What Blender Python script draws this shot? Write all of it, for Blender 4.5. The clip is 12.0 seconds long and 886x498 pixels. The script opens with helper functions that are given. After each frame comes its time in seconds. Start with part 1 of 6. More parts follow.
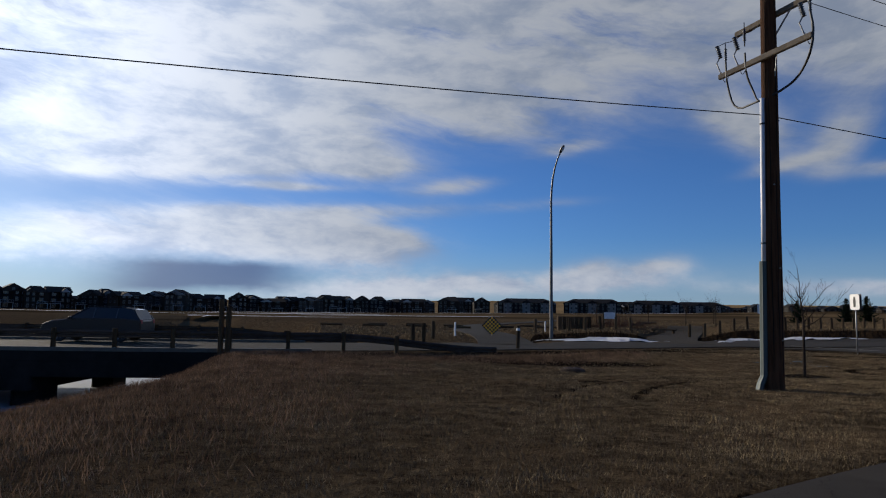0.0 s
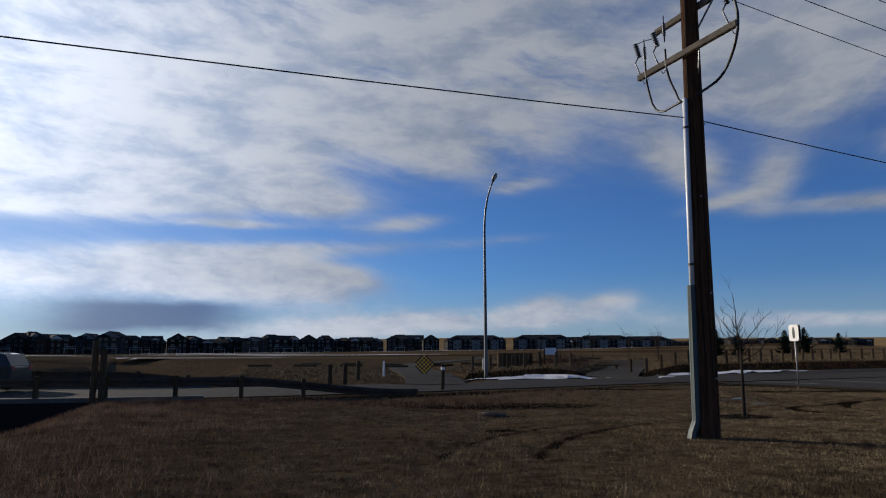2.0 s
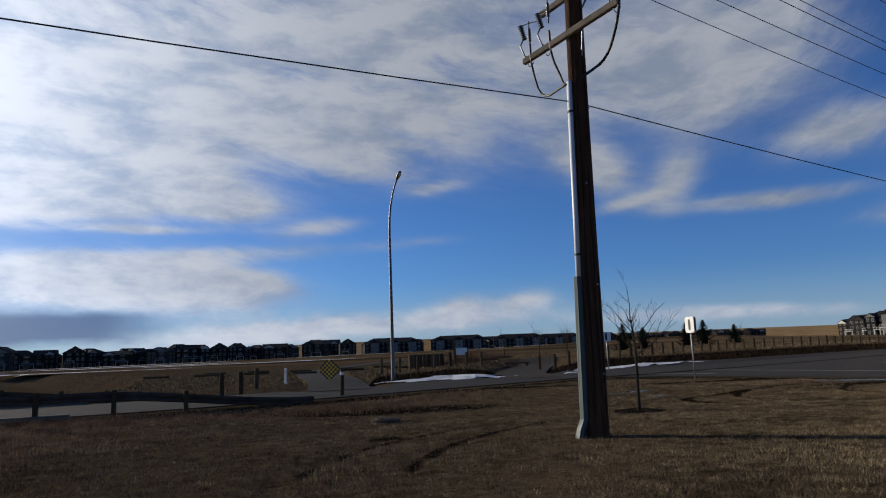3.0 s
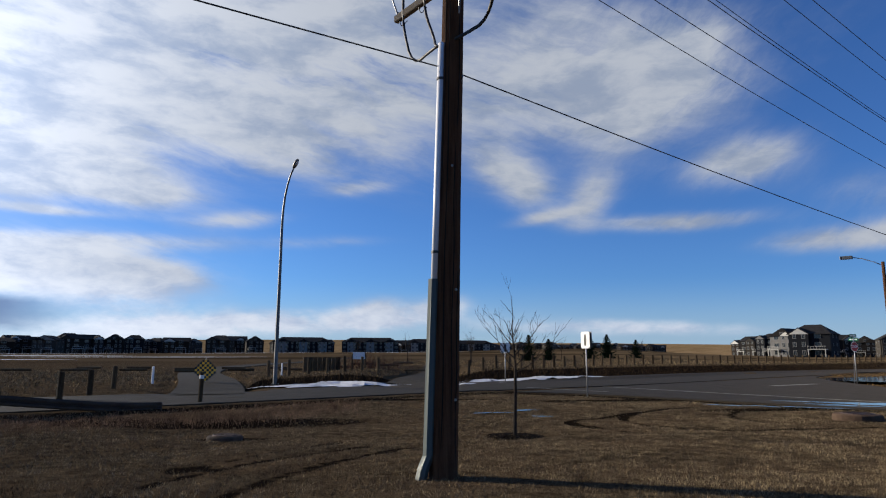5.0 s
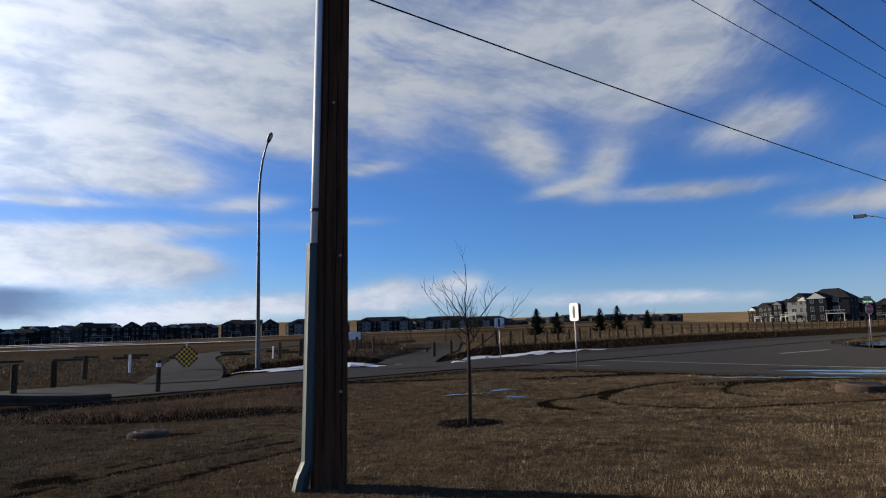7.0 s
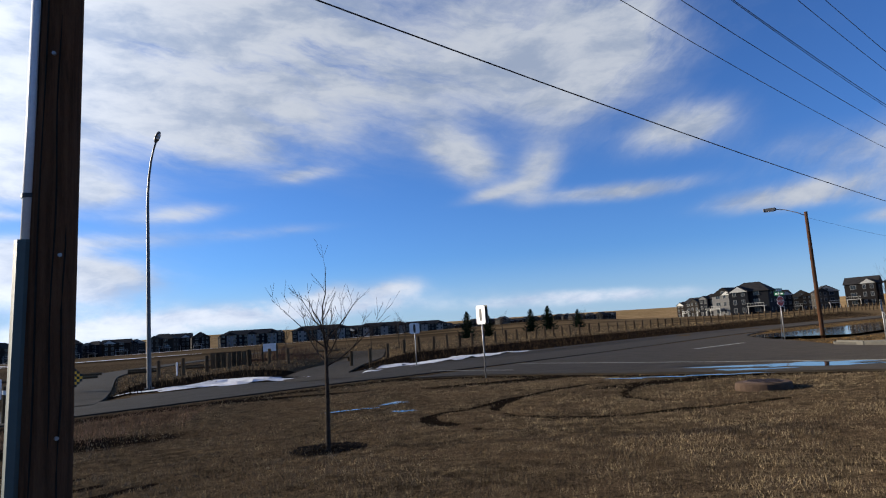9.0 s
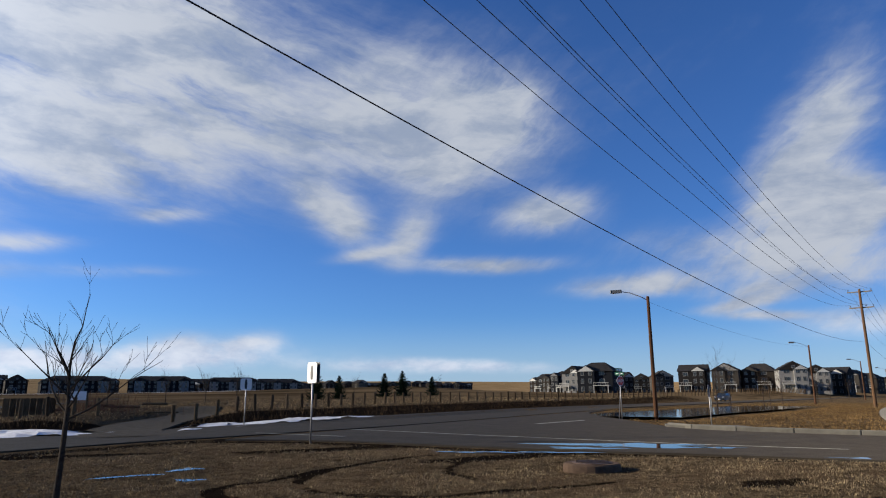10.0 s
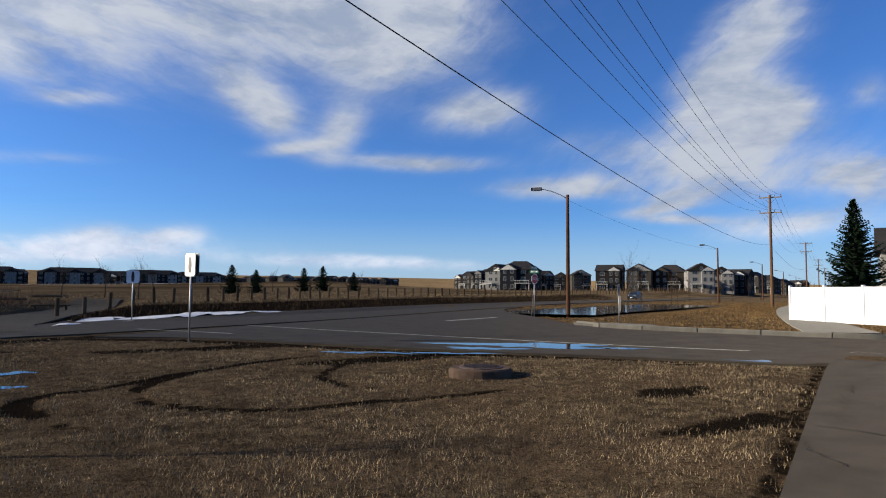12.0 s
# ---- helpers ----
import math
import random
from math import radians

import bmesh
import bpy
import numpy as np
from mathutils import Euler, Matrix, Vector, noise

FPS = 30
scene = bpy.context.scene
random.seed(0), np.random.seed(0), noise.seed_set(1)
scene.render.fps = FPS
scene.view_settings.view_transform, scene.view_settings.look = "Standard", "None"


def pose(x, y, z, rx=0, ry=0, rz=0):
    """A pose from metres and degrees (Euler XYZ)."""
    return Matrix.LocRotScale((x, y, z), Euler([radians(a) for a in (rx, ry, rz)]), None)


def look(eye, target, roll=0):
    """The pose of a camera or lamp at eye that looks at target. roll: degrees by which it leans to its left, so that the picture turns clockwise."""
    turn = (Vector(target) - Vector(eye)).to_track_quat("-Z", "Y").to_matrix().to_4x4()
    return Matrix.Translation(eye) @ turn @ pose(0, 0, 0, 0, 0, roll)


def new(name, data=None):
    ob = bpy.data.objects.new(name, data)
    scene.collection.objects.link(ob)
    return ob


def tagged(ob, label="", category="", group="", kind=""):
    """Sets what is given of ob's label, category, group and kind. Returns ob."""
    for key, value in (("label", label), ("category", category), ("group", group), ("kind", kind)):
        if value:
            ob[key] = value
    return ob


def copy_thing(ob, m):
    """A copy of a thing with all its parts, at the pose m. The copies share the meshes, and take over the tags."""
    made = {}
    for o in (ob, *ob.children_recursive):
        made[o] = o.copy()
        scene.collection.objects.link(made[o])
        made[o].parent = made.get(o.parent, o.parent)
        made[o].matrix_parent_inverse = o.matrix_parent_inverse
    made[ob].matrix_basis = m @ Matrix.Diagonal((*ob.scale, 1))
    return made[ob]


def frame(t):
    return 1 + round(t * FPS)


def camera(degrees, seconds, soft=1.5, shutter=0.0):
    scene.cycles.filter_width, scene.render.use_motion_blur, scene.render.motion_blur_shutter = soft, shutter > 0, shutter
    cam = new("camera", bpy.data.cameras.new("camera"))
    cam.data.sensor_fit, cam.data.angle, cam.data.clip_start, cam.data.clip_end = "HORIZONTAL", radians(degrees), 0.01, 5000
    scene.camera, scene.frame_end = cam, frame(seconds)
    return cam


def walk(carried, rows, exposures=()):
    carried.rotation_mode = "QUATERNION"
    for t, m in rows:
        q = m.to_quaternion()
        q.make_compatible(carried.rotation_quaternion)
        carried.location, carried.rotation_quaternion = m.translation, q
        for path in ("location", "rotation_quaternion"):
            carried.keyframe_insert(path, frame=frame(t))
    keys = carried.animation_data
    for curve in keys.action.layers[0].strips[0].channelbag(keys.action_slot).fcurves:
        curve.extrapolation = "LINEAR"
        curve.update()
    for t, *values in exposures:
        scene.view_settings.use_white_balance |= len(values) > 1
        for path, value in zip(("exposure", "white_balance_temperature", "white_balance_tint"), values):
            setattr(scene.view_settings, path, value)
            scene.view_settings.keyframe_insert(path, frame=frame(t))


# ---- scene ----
cam = camera(67.8, 12.0, soft=1.1)
PATH = [
    (0, (0.797, -2.715, 1.426), (0.409, -0.764, 1.626), 0.9),
    (0.1, (0.908, -2.512, 1.436), (0.744, -0.536, 1.692), 3.6),
    (0.5, (1.093, -2.022, 1.41), (0.818, -0.051, 1.611), 0.8),
    (1, (1.255, -1.471, 1.402), (0.902, 0.488, 1.589), 0.7),
    (1.5, (1.457, -0.747, 1.446), (1.19, 1.217, 1.714), 0.3),
    (2, (1.783, 0.08, 1.463), (1.543, 2.041, 1.776), -0.1),
    (2.5, (2.11, 0.697, 1.458), (2.034, 2.668, 1.79), 1.3),
    (3, (2.486, 1.215, 1.441), (2.496, 3.19, 1.756), -2.2),
    (3.5, (2.837, 1.919, 1.43), (3.004, 3.888, 1.739), -1.1),
    (3.7, (3.001, 2.302, 1.426), (3.292, 4.252, 1.764), 0.3),
    (5.3, (4.181, 3.755, 1.629), (4.399, 5.718, 1.949), 0.3),
    (5.5, (4.398, 3.979, 1.598), (4.56, 5.943, 1.938), 0.7),
    (6, (4.766, 4.558, 1.521), (5.038, 6.518, 1.815), -1.9),
    (6.5, (5.259, 4.649, 1.582), (5.606, 6.595, 1.888), -2.0),
    (6.7, (5.404, 4.926, 1.569), (5.568, 6.895, 1.882), -1.2),
    (7, (5.727, 5.232, 1.63), (5.937, 7.204, 1.884), -1.6),
    (7.5, (6.235, 5.747, 1.624), (6.709, 7.685, 1.765), -2.4),
    (7.7, (6.513, 5.693, 1.64), (7.003, 7.627, 1.784), -2.4),
    (9.3, (7.855, 7.111, 1.651), (8.225, 9.057, 1.923), -3.5),
    (9.5, (8.149, 7.352, 1.613), (8.577, 9.287, 1.882), -1.2),
    (10, (8.904, 8.194, 1.552), (9.674, 9.989, 1.985), -0.3),
    (10.5, (9.368, 8.619, 1.553), (10.235, 10.397, 1.85), -2.7),
    (11, (9.826, 9.031, 1.597), (10.782, 10.756, 1.93), -0.4),
    (11.5, (10.288, 9.325, 1.595), (11.285, 11.044, 1.82), 0.4),
    (12, (10.762, 9.78, 1.584), (11.741, 11.519, 1.711), 0.4),
]
walk(cam, [(t, look(eye, target, roll)) for t, eye, target, roll in PATH],
     [(0, 0.18, 6250, 10), (1.5, 0.16, 6250, 10), (2.5, 0.1, 6250, 10), (3.5, 0.48, 6250, 10), (5.5, 0.68, 6250, 10), (6.0, 0.64, 6250, 10), (6.5, 0.6, 6250, 10), (7.0, 0.62, 6250, 10), (7.5, 0.62, 6250, 10), (9.5, 0.94, 6250, 10), (10.5, 0.64, 6250, 10), (11, 0.68, 6250, 10), (11.5, 0.67, 6250, 10), (12, 0.9, 6250, 10)])

# ---- world and sun ----
SUN_AZ, SUN_EL = -62.0, 17.0          # degrees, azimuth from +y towards +x
sun_way = Vector((math.sin(radians(SUN_AZ)) * math.cos(radians(SUN_EL)), math.cos(radians(SUN_AZ)) * math.cos(radians(SUN_EL)), math.sin(radians(SUN_EL))))

# clouds: azimuth, elevation, half width, half height, tilt, density
CLOUDS_WEST = [
    (-21.7, 25.1, 18.5, 5.2, 12, 0.8), (-28.5, 18.2, 9.3, 3.2, 0, 0.95), (-13.1, 19.6, 9.4, 2.0, -16, 1.0), (-24.7, 13.9, 7.9, 1.3, -5, 1.0),
    (-19.7, 13.0, 4.7, 0.7, -2, 0.9), (-25.5, 10.7, 5.0, 0.25, 1, 0.7), (-10.2, 11.1, 3.3, 0.5, 5, 0.8), (-22.2, 8.5, 10.5, 0.6, 3, 0.85),
    (-24.7, 6.1, 8.4, 1.1, 1, 1.1), (-34.2, 20.2, 12.8, 4.8, -13, 0.9), (-41.1, 12.8, 7.6, 1.9, 2, 1.0), (-37.6, 5.8, 15.3, 1.4, 1, 1.1),
    (-19.8, 5.6, 5.8, 1.4, -4, 0.9), (-33.8, 11.5, 6.9, 0.6, 5, 0.7), (-7.6, 23.8, 12.7, 4.2, -11, 0.6),
]
CLOUDS_NORTH = [
    (-8.8, 2.6, 15.4, 0.8, 2, 1.0), (1.7, 3.7, 2.9, 0.9, 6, 0.9), (7.4, 4.3, 1.9, 0.7, 8, 0.9), (23.4, 2.4, 8.6, 0.45, -1, 0.95),
    (-17.6, 1.9, 6.8, 0.6, 4, 0.9), (1.2, 25.1, 8.7, 4.2, -48, 0.6), (-0.1, 14.4, 2.8, 0.5, 10, 0.55), (13.0, 15.7, 3.2, 1.3, -34, 0.75),
    (20.2, 13.4, 2.1, 1.2, 40, 1.0), (17.1, 12.2, 3.1, 0.4, 12, 0.7), (26.5, 11.1, 5.6, 0.55, -1, 1.1), (25.0, 21.4, 5.0, 2.5, 55, 0.95),
    (18.7, 24.2, 6.7, 3.5, 15, 0.5), (32.2, 15.4, 3.9, 1.3, 8, 1.1), (13.2, 27.7, 15.5, 4.1, -9, 0.45), (-2.4, 9.7, 4.4, 0.4, 2, 0.35),
]
CLOUDS_EAST = [
    (39.9, 8.9, 5.2, 0.7, 1, 1.1), (47.5, 6.8, 3.1, 0.35, 6, 0.9), (49.1, 5.9, 2.6, 0.3, -2, 0.9), (54.6, 18.9, 5.6, 2.1, 58, 1.15),
    (52.2, 14.3, 2.7, 2.4, 49, 1.1), (56.9, 14.2, 2.3, 1.4, -7, 0.9), (53.0, 10.7, 5.3, 2.0, 6, 0.8), (59.7, 8.9, 4.3, 1.3, 1, 0.7),
    (44.6, 11.4, 6.9, 1.5, -7, 0.5), (57.3, 5.2, 5.3, 0.9, 2, 0.85), (62.7, 8.6, 2.0, 2.0, 19, 0.7), (62.9, 14.7, 1.6, 1.0, -9, 0.5),
    (29.0, 23.0, 4.0, 2.3, 19, 0.8), (18.1, 20.8, 7.3, 2.7, -6, 0.45), (14.9, 15.2, 2.8, 1.5, -32, 0.6), (49.1, 7.8, 3.9, 0.5, 3, 0.6),
]
SKY_STRENGTH, CLOUD_WHITE, SUN_STRENGTH = 0.06, 0.375, 5.0


class Nodes:
    """Short forms for building a node tree."""

    def __init__(self, tree):
        self.tree = tree

    def add(self, kind):
        return self.tree.nodes.new(kind)

    def put(self, socket, value):
        if isinstance(value, bpy.types.NodeSocket):
            self.tree.links.new(value, socket)
        else:
            socket.default_value = value

    def math(self, op, a, b=0.0, c=0.0, clamp=False):
        node = self.add("ShaderNodeMath")
        node.operation, node.use_clamp = op, clamp
        for i, v in enumerate((a, b, c)):
            self.put(node.inputs[i], v)
        return node.outputs[0]

    def noise(self, vector, scale, detail=4.0, rough=0.55, lacunarity=2.0, distortion=0.0):
        node = self.add("ShaderNodeTexNoise")
        if vector is not None:
            self.put(node.inputs["Vector"], vector)
        for key, v in (("Scale", scale), ("Detail", detail), ("Roughness", rough), ("Lacunarity", lacunarity), ("Distortion", distortion)):
            self.put(node.inputs[key], v)
        return node

    def ramp(self, value, lo, hi, a=0.0, b=1.0):
        node = self.add("ShaderNodeMapRange")
        node.interpolation_type = "SMOOTHSTEP"
        for key, v in (("Value", value), ("From Min", lo), ("From Max", hi), ("To Min", a), ("To Max", b)):
            self.put(node.inputs[key], v)
        return node.outputs[0]

    def mix(self, fac, a, b, blend="MIX"):
        node = self.add("ShaderNodeMix")
        node.data_type, node.blend_type = "RGBA", blend
        self.put(node.inputs[0], fac)
        self.put(node.inputs[6], a)
        self.put(node.inputs[7], b)
        return node.outputs[2]

    def combine(self, x, y, z=0.0):
        node = self.add("ShaderNodeCombineXYZ")
        for i, v in enumerate((x, y, z)):
            self.put(node.inputs[i], v)
        return node.outputs[0]


def build_world():
    world = bpy.data.worlds.new("sky")
    scene.world = world
    world.use_nodes = True
    world.node_tree.nodes.clear()
    n = Nodes(world.node_tree)
    sky = n.add("ShaderNodeTexSky")
    sky.sky_type, sky.sun_disc = "NISHITA", False
    sky.sun_elevation, sky.sun_rotation = radians(SUN_EL), radians(SUN_AZ % 360)
    sky.altitude, sky.air_density, sky.dust_density, sky.ozone_density = 1000, 1.0, 0.6, 2.5
    coord = n.add("ShaderNodeTexCoord").outputs["Generated"]
    xyz = n.add("ShaderNodeSeparateXYZ")
    n.put(xyz.inputs[0], coord)
    az = n.math("MULTIPLY", n.math("ARCTAN2", xyz.outputs[0], xyz.outputs[1]), 57.2958)
    el = n.math("MULTIPLY", n.math("ARCSINE", xyz.outputs[2]), 57.2958)
    # wind-drawn noise, finer upwards than along
    plane = n.combine(n.math("MULTIPLY", az, 0.07), n.math("MULTIPLY", el, 0.19))
    warp = n.noise(plane, 1.0, 5, 0.6)
    warp_xyz = n.add("ShaderNodeSeparateXYZ")
    n.put(warp_xyz.inputs[0], warp.outputs["Color"])
    waz = n.math("MULTIPLY_ADD", n.math("SUBTRACT", warp_xyz.outputs[0], 0.5), 5.0, az)
    wel = n.math("MULTIPLY_ADD", n.math("SUBTRACT", warp_xyz.outputs[1], 0.5), 2.6, el)
    total = None
    for a, e, hw, hh, tilt, dens in CLOUDS_WEST + CLOUDS_NORTH + CLOUDS_EAST:
        c, s = math.cos(radians(tilt)), math.sin(radians(tilt))
        big = hh > 1.3
        da, de = n.math("SUBTRACT", waz if big else az, a), n.math("SUBTRACT", wel if big else n.math("MULTIPLY_ADD", n.math("SUBTRACT", warp_xyz.outputs[1], 0.5), 1.0, el), e)
        u = n.math("DIVIDE", n.math("ADD", n.math("MULTIPLY", da, c), n.math("MULTIPLY", de, s)), hw * 1.15)
        v = n.math("DIVIDE", n.math("SUBTRACT", n.math("MULTIPLY", de, c), n.math("MULTIPLY", da, s)), hh * 1.35)
        r2 = n.math("ADD", n.math("MULTIPLY", u, u), n.math("MULTIPLY", v, v))
        fall = n.math("MULTIPLY", n.math("EXPONENT", n.math("MULTIPLY", r2, -1.0)), dens)
        total = fall if total is None else n.math("ADD", total, fall)
    # fibres: drawn down to the right in the west, rising steeply in the east
    def fibre(tilt, along_k, across_k, seed):
        c, k = math.cos(radians(tilt)), math.sin(radians(tilt))
        u = n.math("ADD", n.math("MULTIPLY", waz, c), n.math("MULTIPLY", wel, k))
        v = n.math("SUBTRACT", n.math("MULTIPLY", wel, c), n.math("MULTIPLY", waz, k))
        return n.noise(n.combine(n.math("MULTIPLY", u, along_k), n.math("MULTIPLY", v, across_k), seed), 1.0, 9, 0.64).outputs[0]
    east = n.ramp(az, 8.0, 34.0)
    west_f, east_f = fibre(-14, 0.075, 0.36, 0.0), fibre(38, 0.10, 0.32, 5.0)
    streak = n.math("ADD", n.math("MULTIPLY", west_f, n.math("SUBTRACT", 1.0, east)), n.math("MULTIPLY", east_f, east))
    veil = n.noise(n.combine(n.math("MULTIPLY", waz, 0.05), n.math("MULTIPLY", wel, 0.10), 3.0), 1.0, 7, 0.62).outputs[0]
    high = n.ramp(el, 11.0, 24.0)
    westward = n.ramp(az, -30.0, 30.0, 1.15, 0.30)
    total = n.math("ADD", total, n.math("MULTIPLY", n.math("MULTIPLY", n.ramp(veil, 0.36, 0.70), westward), n.math("MULTIPLY_ADD", high, 0.50, 0.04)))
    low = n.ramp(el, 3.0, 7.0, 1.0, 0.0)
    puff = n.noise(n.combine(n.math("MULTIPLY", az, 0.42), n.math("MULTIPLY", el, 0.75), 9.0), 1.0, 6, 0.6).outputs[0]
    tex = n.math("ADD", n.math("MULTIPLY", streak, n.math("SUBTRACT", 1.0, n.math("MULTIPLY", low, 0.75))), n.math("MULTIPLY", puff, n.math("MULTIPLY", low, 0.75)))
    dens = n.ramp(n.math("MULTIPLY", total, n.math("MULTIPLY_ADD", tex, 2.3, -0.18)), 0.06, 1.15)
    # cloud light: brighter towards the sun, bluish where thin or turned away
    dot = n.add("ShaderNodeVectorMath")
    dot.operation = "DOT_PRODUCT"
    n.put(dot.inputs[0], coord)
    dot.inputs[1].default_value = sun_way
    near = n.math("POWER", n.math("MAXIMUM", dot.outputs["Value"], 0.0), 6.0)
    lump = n.noise(n.combine(n.math("MULTIPLY", waz, 0.13), n.math("MULTIPLY", wel, 0.34), 7.0), 1.0, 6, 0.6).outputs[0]
    tone = n.mix(n.ramp(lump, 0.32, 0.62), (0.56, 0.66, 0.86, 1), (0.93, 0.98, 1.08, 1))
    light = n.math("MULTIPLY", CLOUD_WHITE, n.math("MULTIPLY_ADD", near, 2.4, n.math("MULTIPLY_ADD", low, 0.35, 0.86)))
    white = n.mix(1.0, tone, n.combine(light, light, light), "MULTIPLY")
    # a dark rain-grey bank low in the west
    bank = n.math("MULTIPLY", n.ramp(n.math("ABSOLUTE", n.math("SUBTRACT", waz, -31.0)), 3.0, 13.0, 1.0, 0.0), n.ramp(n.math("ABSOLUTE", n.math("SUBTRACT", wel, 3.0)), 0.7, 2.0, 1.0, 0.0))
    blue = n.add("ShaderNodeVectorMath")
    blue.operation = "SCALE"
    n.put(blue.inputs[0], sky.outputs[0])
    blue.inputs["Scale"].default_value = SKY_STRENGTH
    tinted = n.mix(1.0, blue.outputs[0], (0.52, 0.84, 1.36, 1), "MULTIPLY")
    colour = n.mix(n.math("MULTIPLY", bank, 0.9), tinted, (0.05, 0.085, 0.20, 1))
    haze = n.math("MULTIPLY", n.ramp(el, 0.0, 7.0, 0.6, 0.0), n.math("SUBTRACT", 1.0, n.math("MULTIPLY", bank, 0.8)))
    colour = n.mix(haze, colour, (0.26, 0.335, 0.43, 1))
    colour = n.mix(n.math("MULTIPLY", n.math("POWER", near, 1.6), 0.5), colour, (0.62, 0.64, 0.66, 1))
    dens = n.math("MULTIPLY", dens, n.math("SUBTRACT", 1.0, n.math("MULTIPLY", bank, 0.85)))
    colour = n.mix(dens, colour, white)
    back = n.add("ShaderNodeBackground")
    n.put(back.inputs[0], colour)
    n.put(back.inputs[1], 1.0)
    out = n.add("ShaderNodeOutputWorld")
    n.put(out.inputs[0], back.outputs[0])


build_world()
sun = new("sun", bpy.data.lights.new("sun", "SUN"))
sun.data.energy, sun.data.angle, sun.data.color = SUN_STRENGTH, radians(0.6), (1.0, 0.86, 0.68)
sun.matrix_world = look((0, 0, 50), Vector((0, 0, 50)) - sun_way)


# ---- materials ----
def surface(name, dark, light, scale=6.0, rough=0.8, bump=0.3, fine=60.0, metal=0.0, stretch=(1, 1, 1), coat=0.0, lo=0.3, hi=0.7, per_object=0.0):
    """A two-scale procedural surface: blotches between two colours, fine grain, relief."""
    m = bpy.data.materials.new(name)
    m.use_nodes = True
    n = Nodes(m.node_tree)
    b = m.node_tree.nodes["Principled BSDF"]
    co = n.add("ShaderNodeTexCoord").outputs["Object"]
    mp = n.add("ShaderNodeMapping")
    n.put(mp.inputs[0], co)
    mp.inputs["Scale"].default_value = stretch
    big = n.noise(mp.outputs[0], scale, 5, 0.6).outputs[0]
    small = n.noise(mp.outputs[0], fine, 3, 0.6).outputs[0]
    f = n.math("MULTIPLY_ADD", small, 0.45, n.math("MULTIPLY", big, 0.75))
    if per_object:
        info = n.add("ShaderNodeObjectInfo").outputs["Random"]
        f = n.math("MULTIPLY_ADD", n.math("SUBTRACT", info, 0.5), per_object, f)
    n.put(b.inputs["Base Color"], n.mix(n.ramp(f, lo, hi + 0.2), (*dark, 1), (*light, 1)))
    n.put(b.inputs["Roughness"], n.ramp(small, 0.2, 0.8, max(rough - 0.1, 0.02), min(rough + 0.1, 1)))
    b.inputs["Metallic"].default_value = metal
    if rough >= 0.75:
        b.inputs["Specular IOR Level"].default_value = 0.06
        b.inputs["Diffuse Roughness"].default_value = 1.0
    b.inputs["Coat Weight"].default_value = coat
    if bump:
        bp = n.add("ShaderNodeBump")
        bp.inputs["Strength"].default_value = bump
        bp.inputs["Distance"].default_value = 0.02
        n.put(bp.inputs["Height"], n.math("ADD", small, big))
        n.put(b.inputs["Normal"], bp.outputs[0])
    return m


def blade_material(name, a, b_col, rough=0.8, through_light=0.0):
    """Blades: patches of tone over the ground, and a little difference from blade to blade."""
    m = bpy.data.materials.new(name)
    m.use_nodes = True
    n = Nodes(m.node_tree)
    b = m.node_tree.nodes["Principled BSDF"]
    rnd = n.add("ShaderNodeNewGeometry").outputs["Random Per Island"]
    co = n.add("ShaderNodeTexCoord").outputs["Object"]
    wide = n.noise(co, 0.45, 4, 0.6).outputs[0]
    tuft = n.noise(co, 2.6, 5, 0.68).outputs[0]
    f = n.math("ADD", n.math("MULTIPLY", tuft, 0.75), n.math("MULTIPLY", wide, 0.45))
    tone = n.mix(n.ramp(f, 0.47, 0.74), (*a, 1), (*b_col, 1))
    k = n.ramp(rnd, 0.0, 1.0, 0.55, 1.3)
    n.put(b.inputs["Base Color"], n.mix(1.0, tone, n.combine(k, k, k), "MULTIPLY"))
    b.inputs["Roughness"].default_value = rough
    b.inputs["Specular IOR Level"].default_value = 0.03
    if through_light:
        thin, both = n.add("ShaderNodeBsdfTranslucent"), n.add("ShaderNodeMixShader")
        n.put(thin.inputs[0], tone)
        n.put(both.inputs[0], through_light)
        n.put(both.inputs[1], b.outputs[0])
        n.put(both.inputs[2], thin.outputs[0])
        n.put(m.node_tree.nodes["Material Output"].inputs[0], both.outputs[0])
    return m


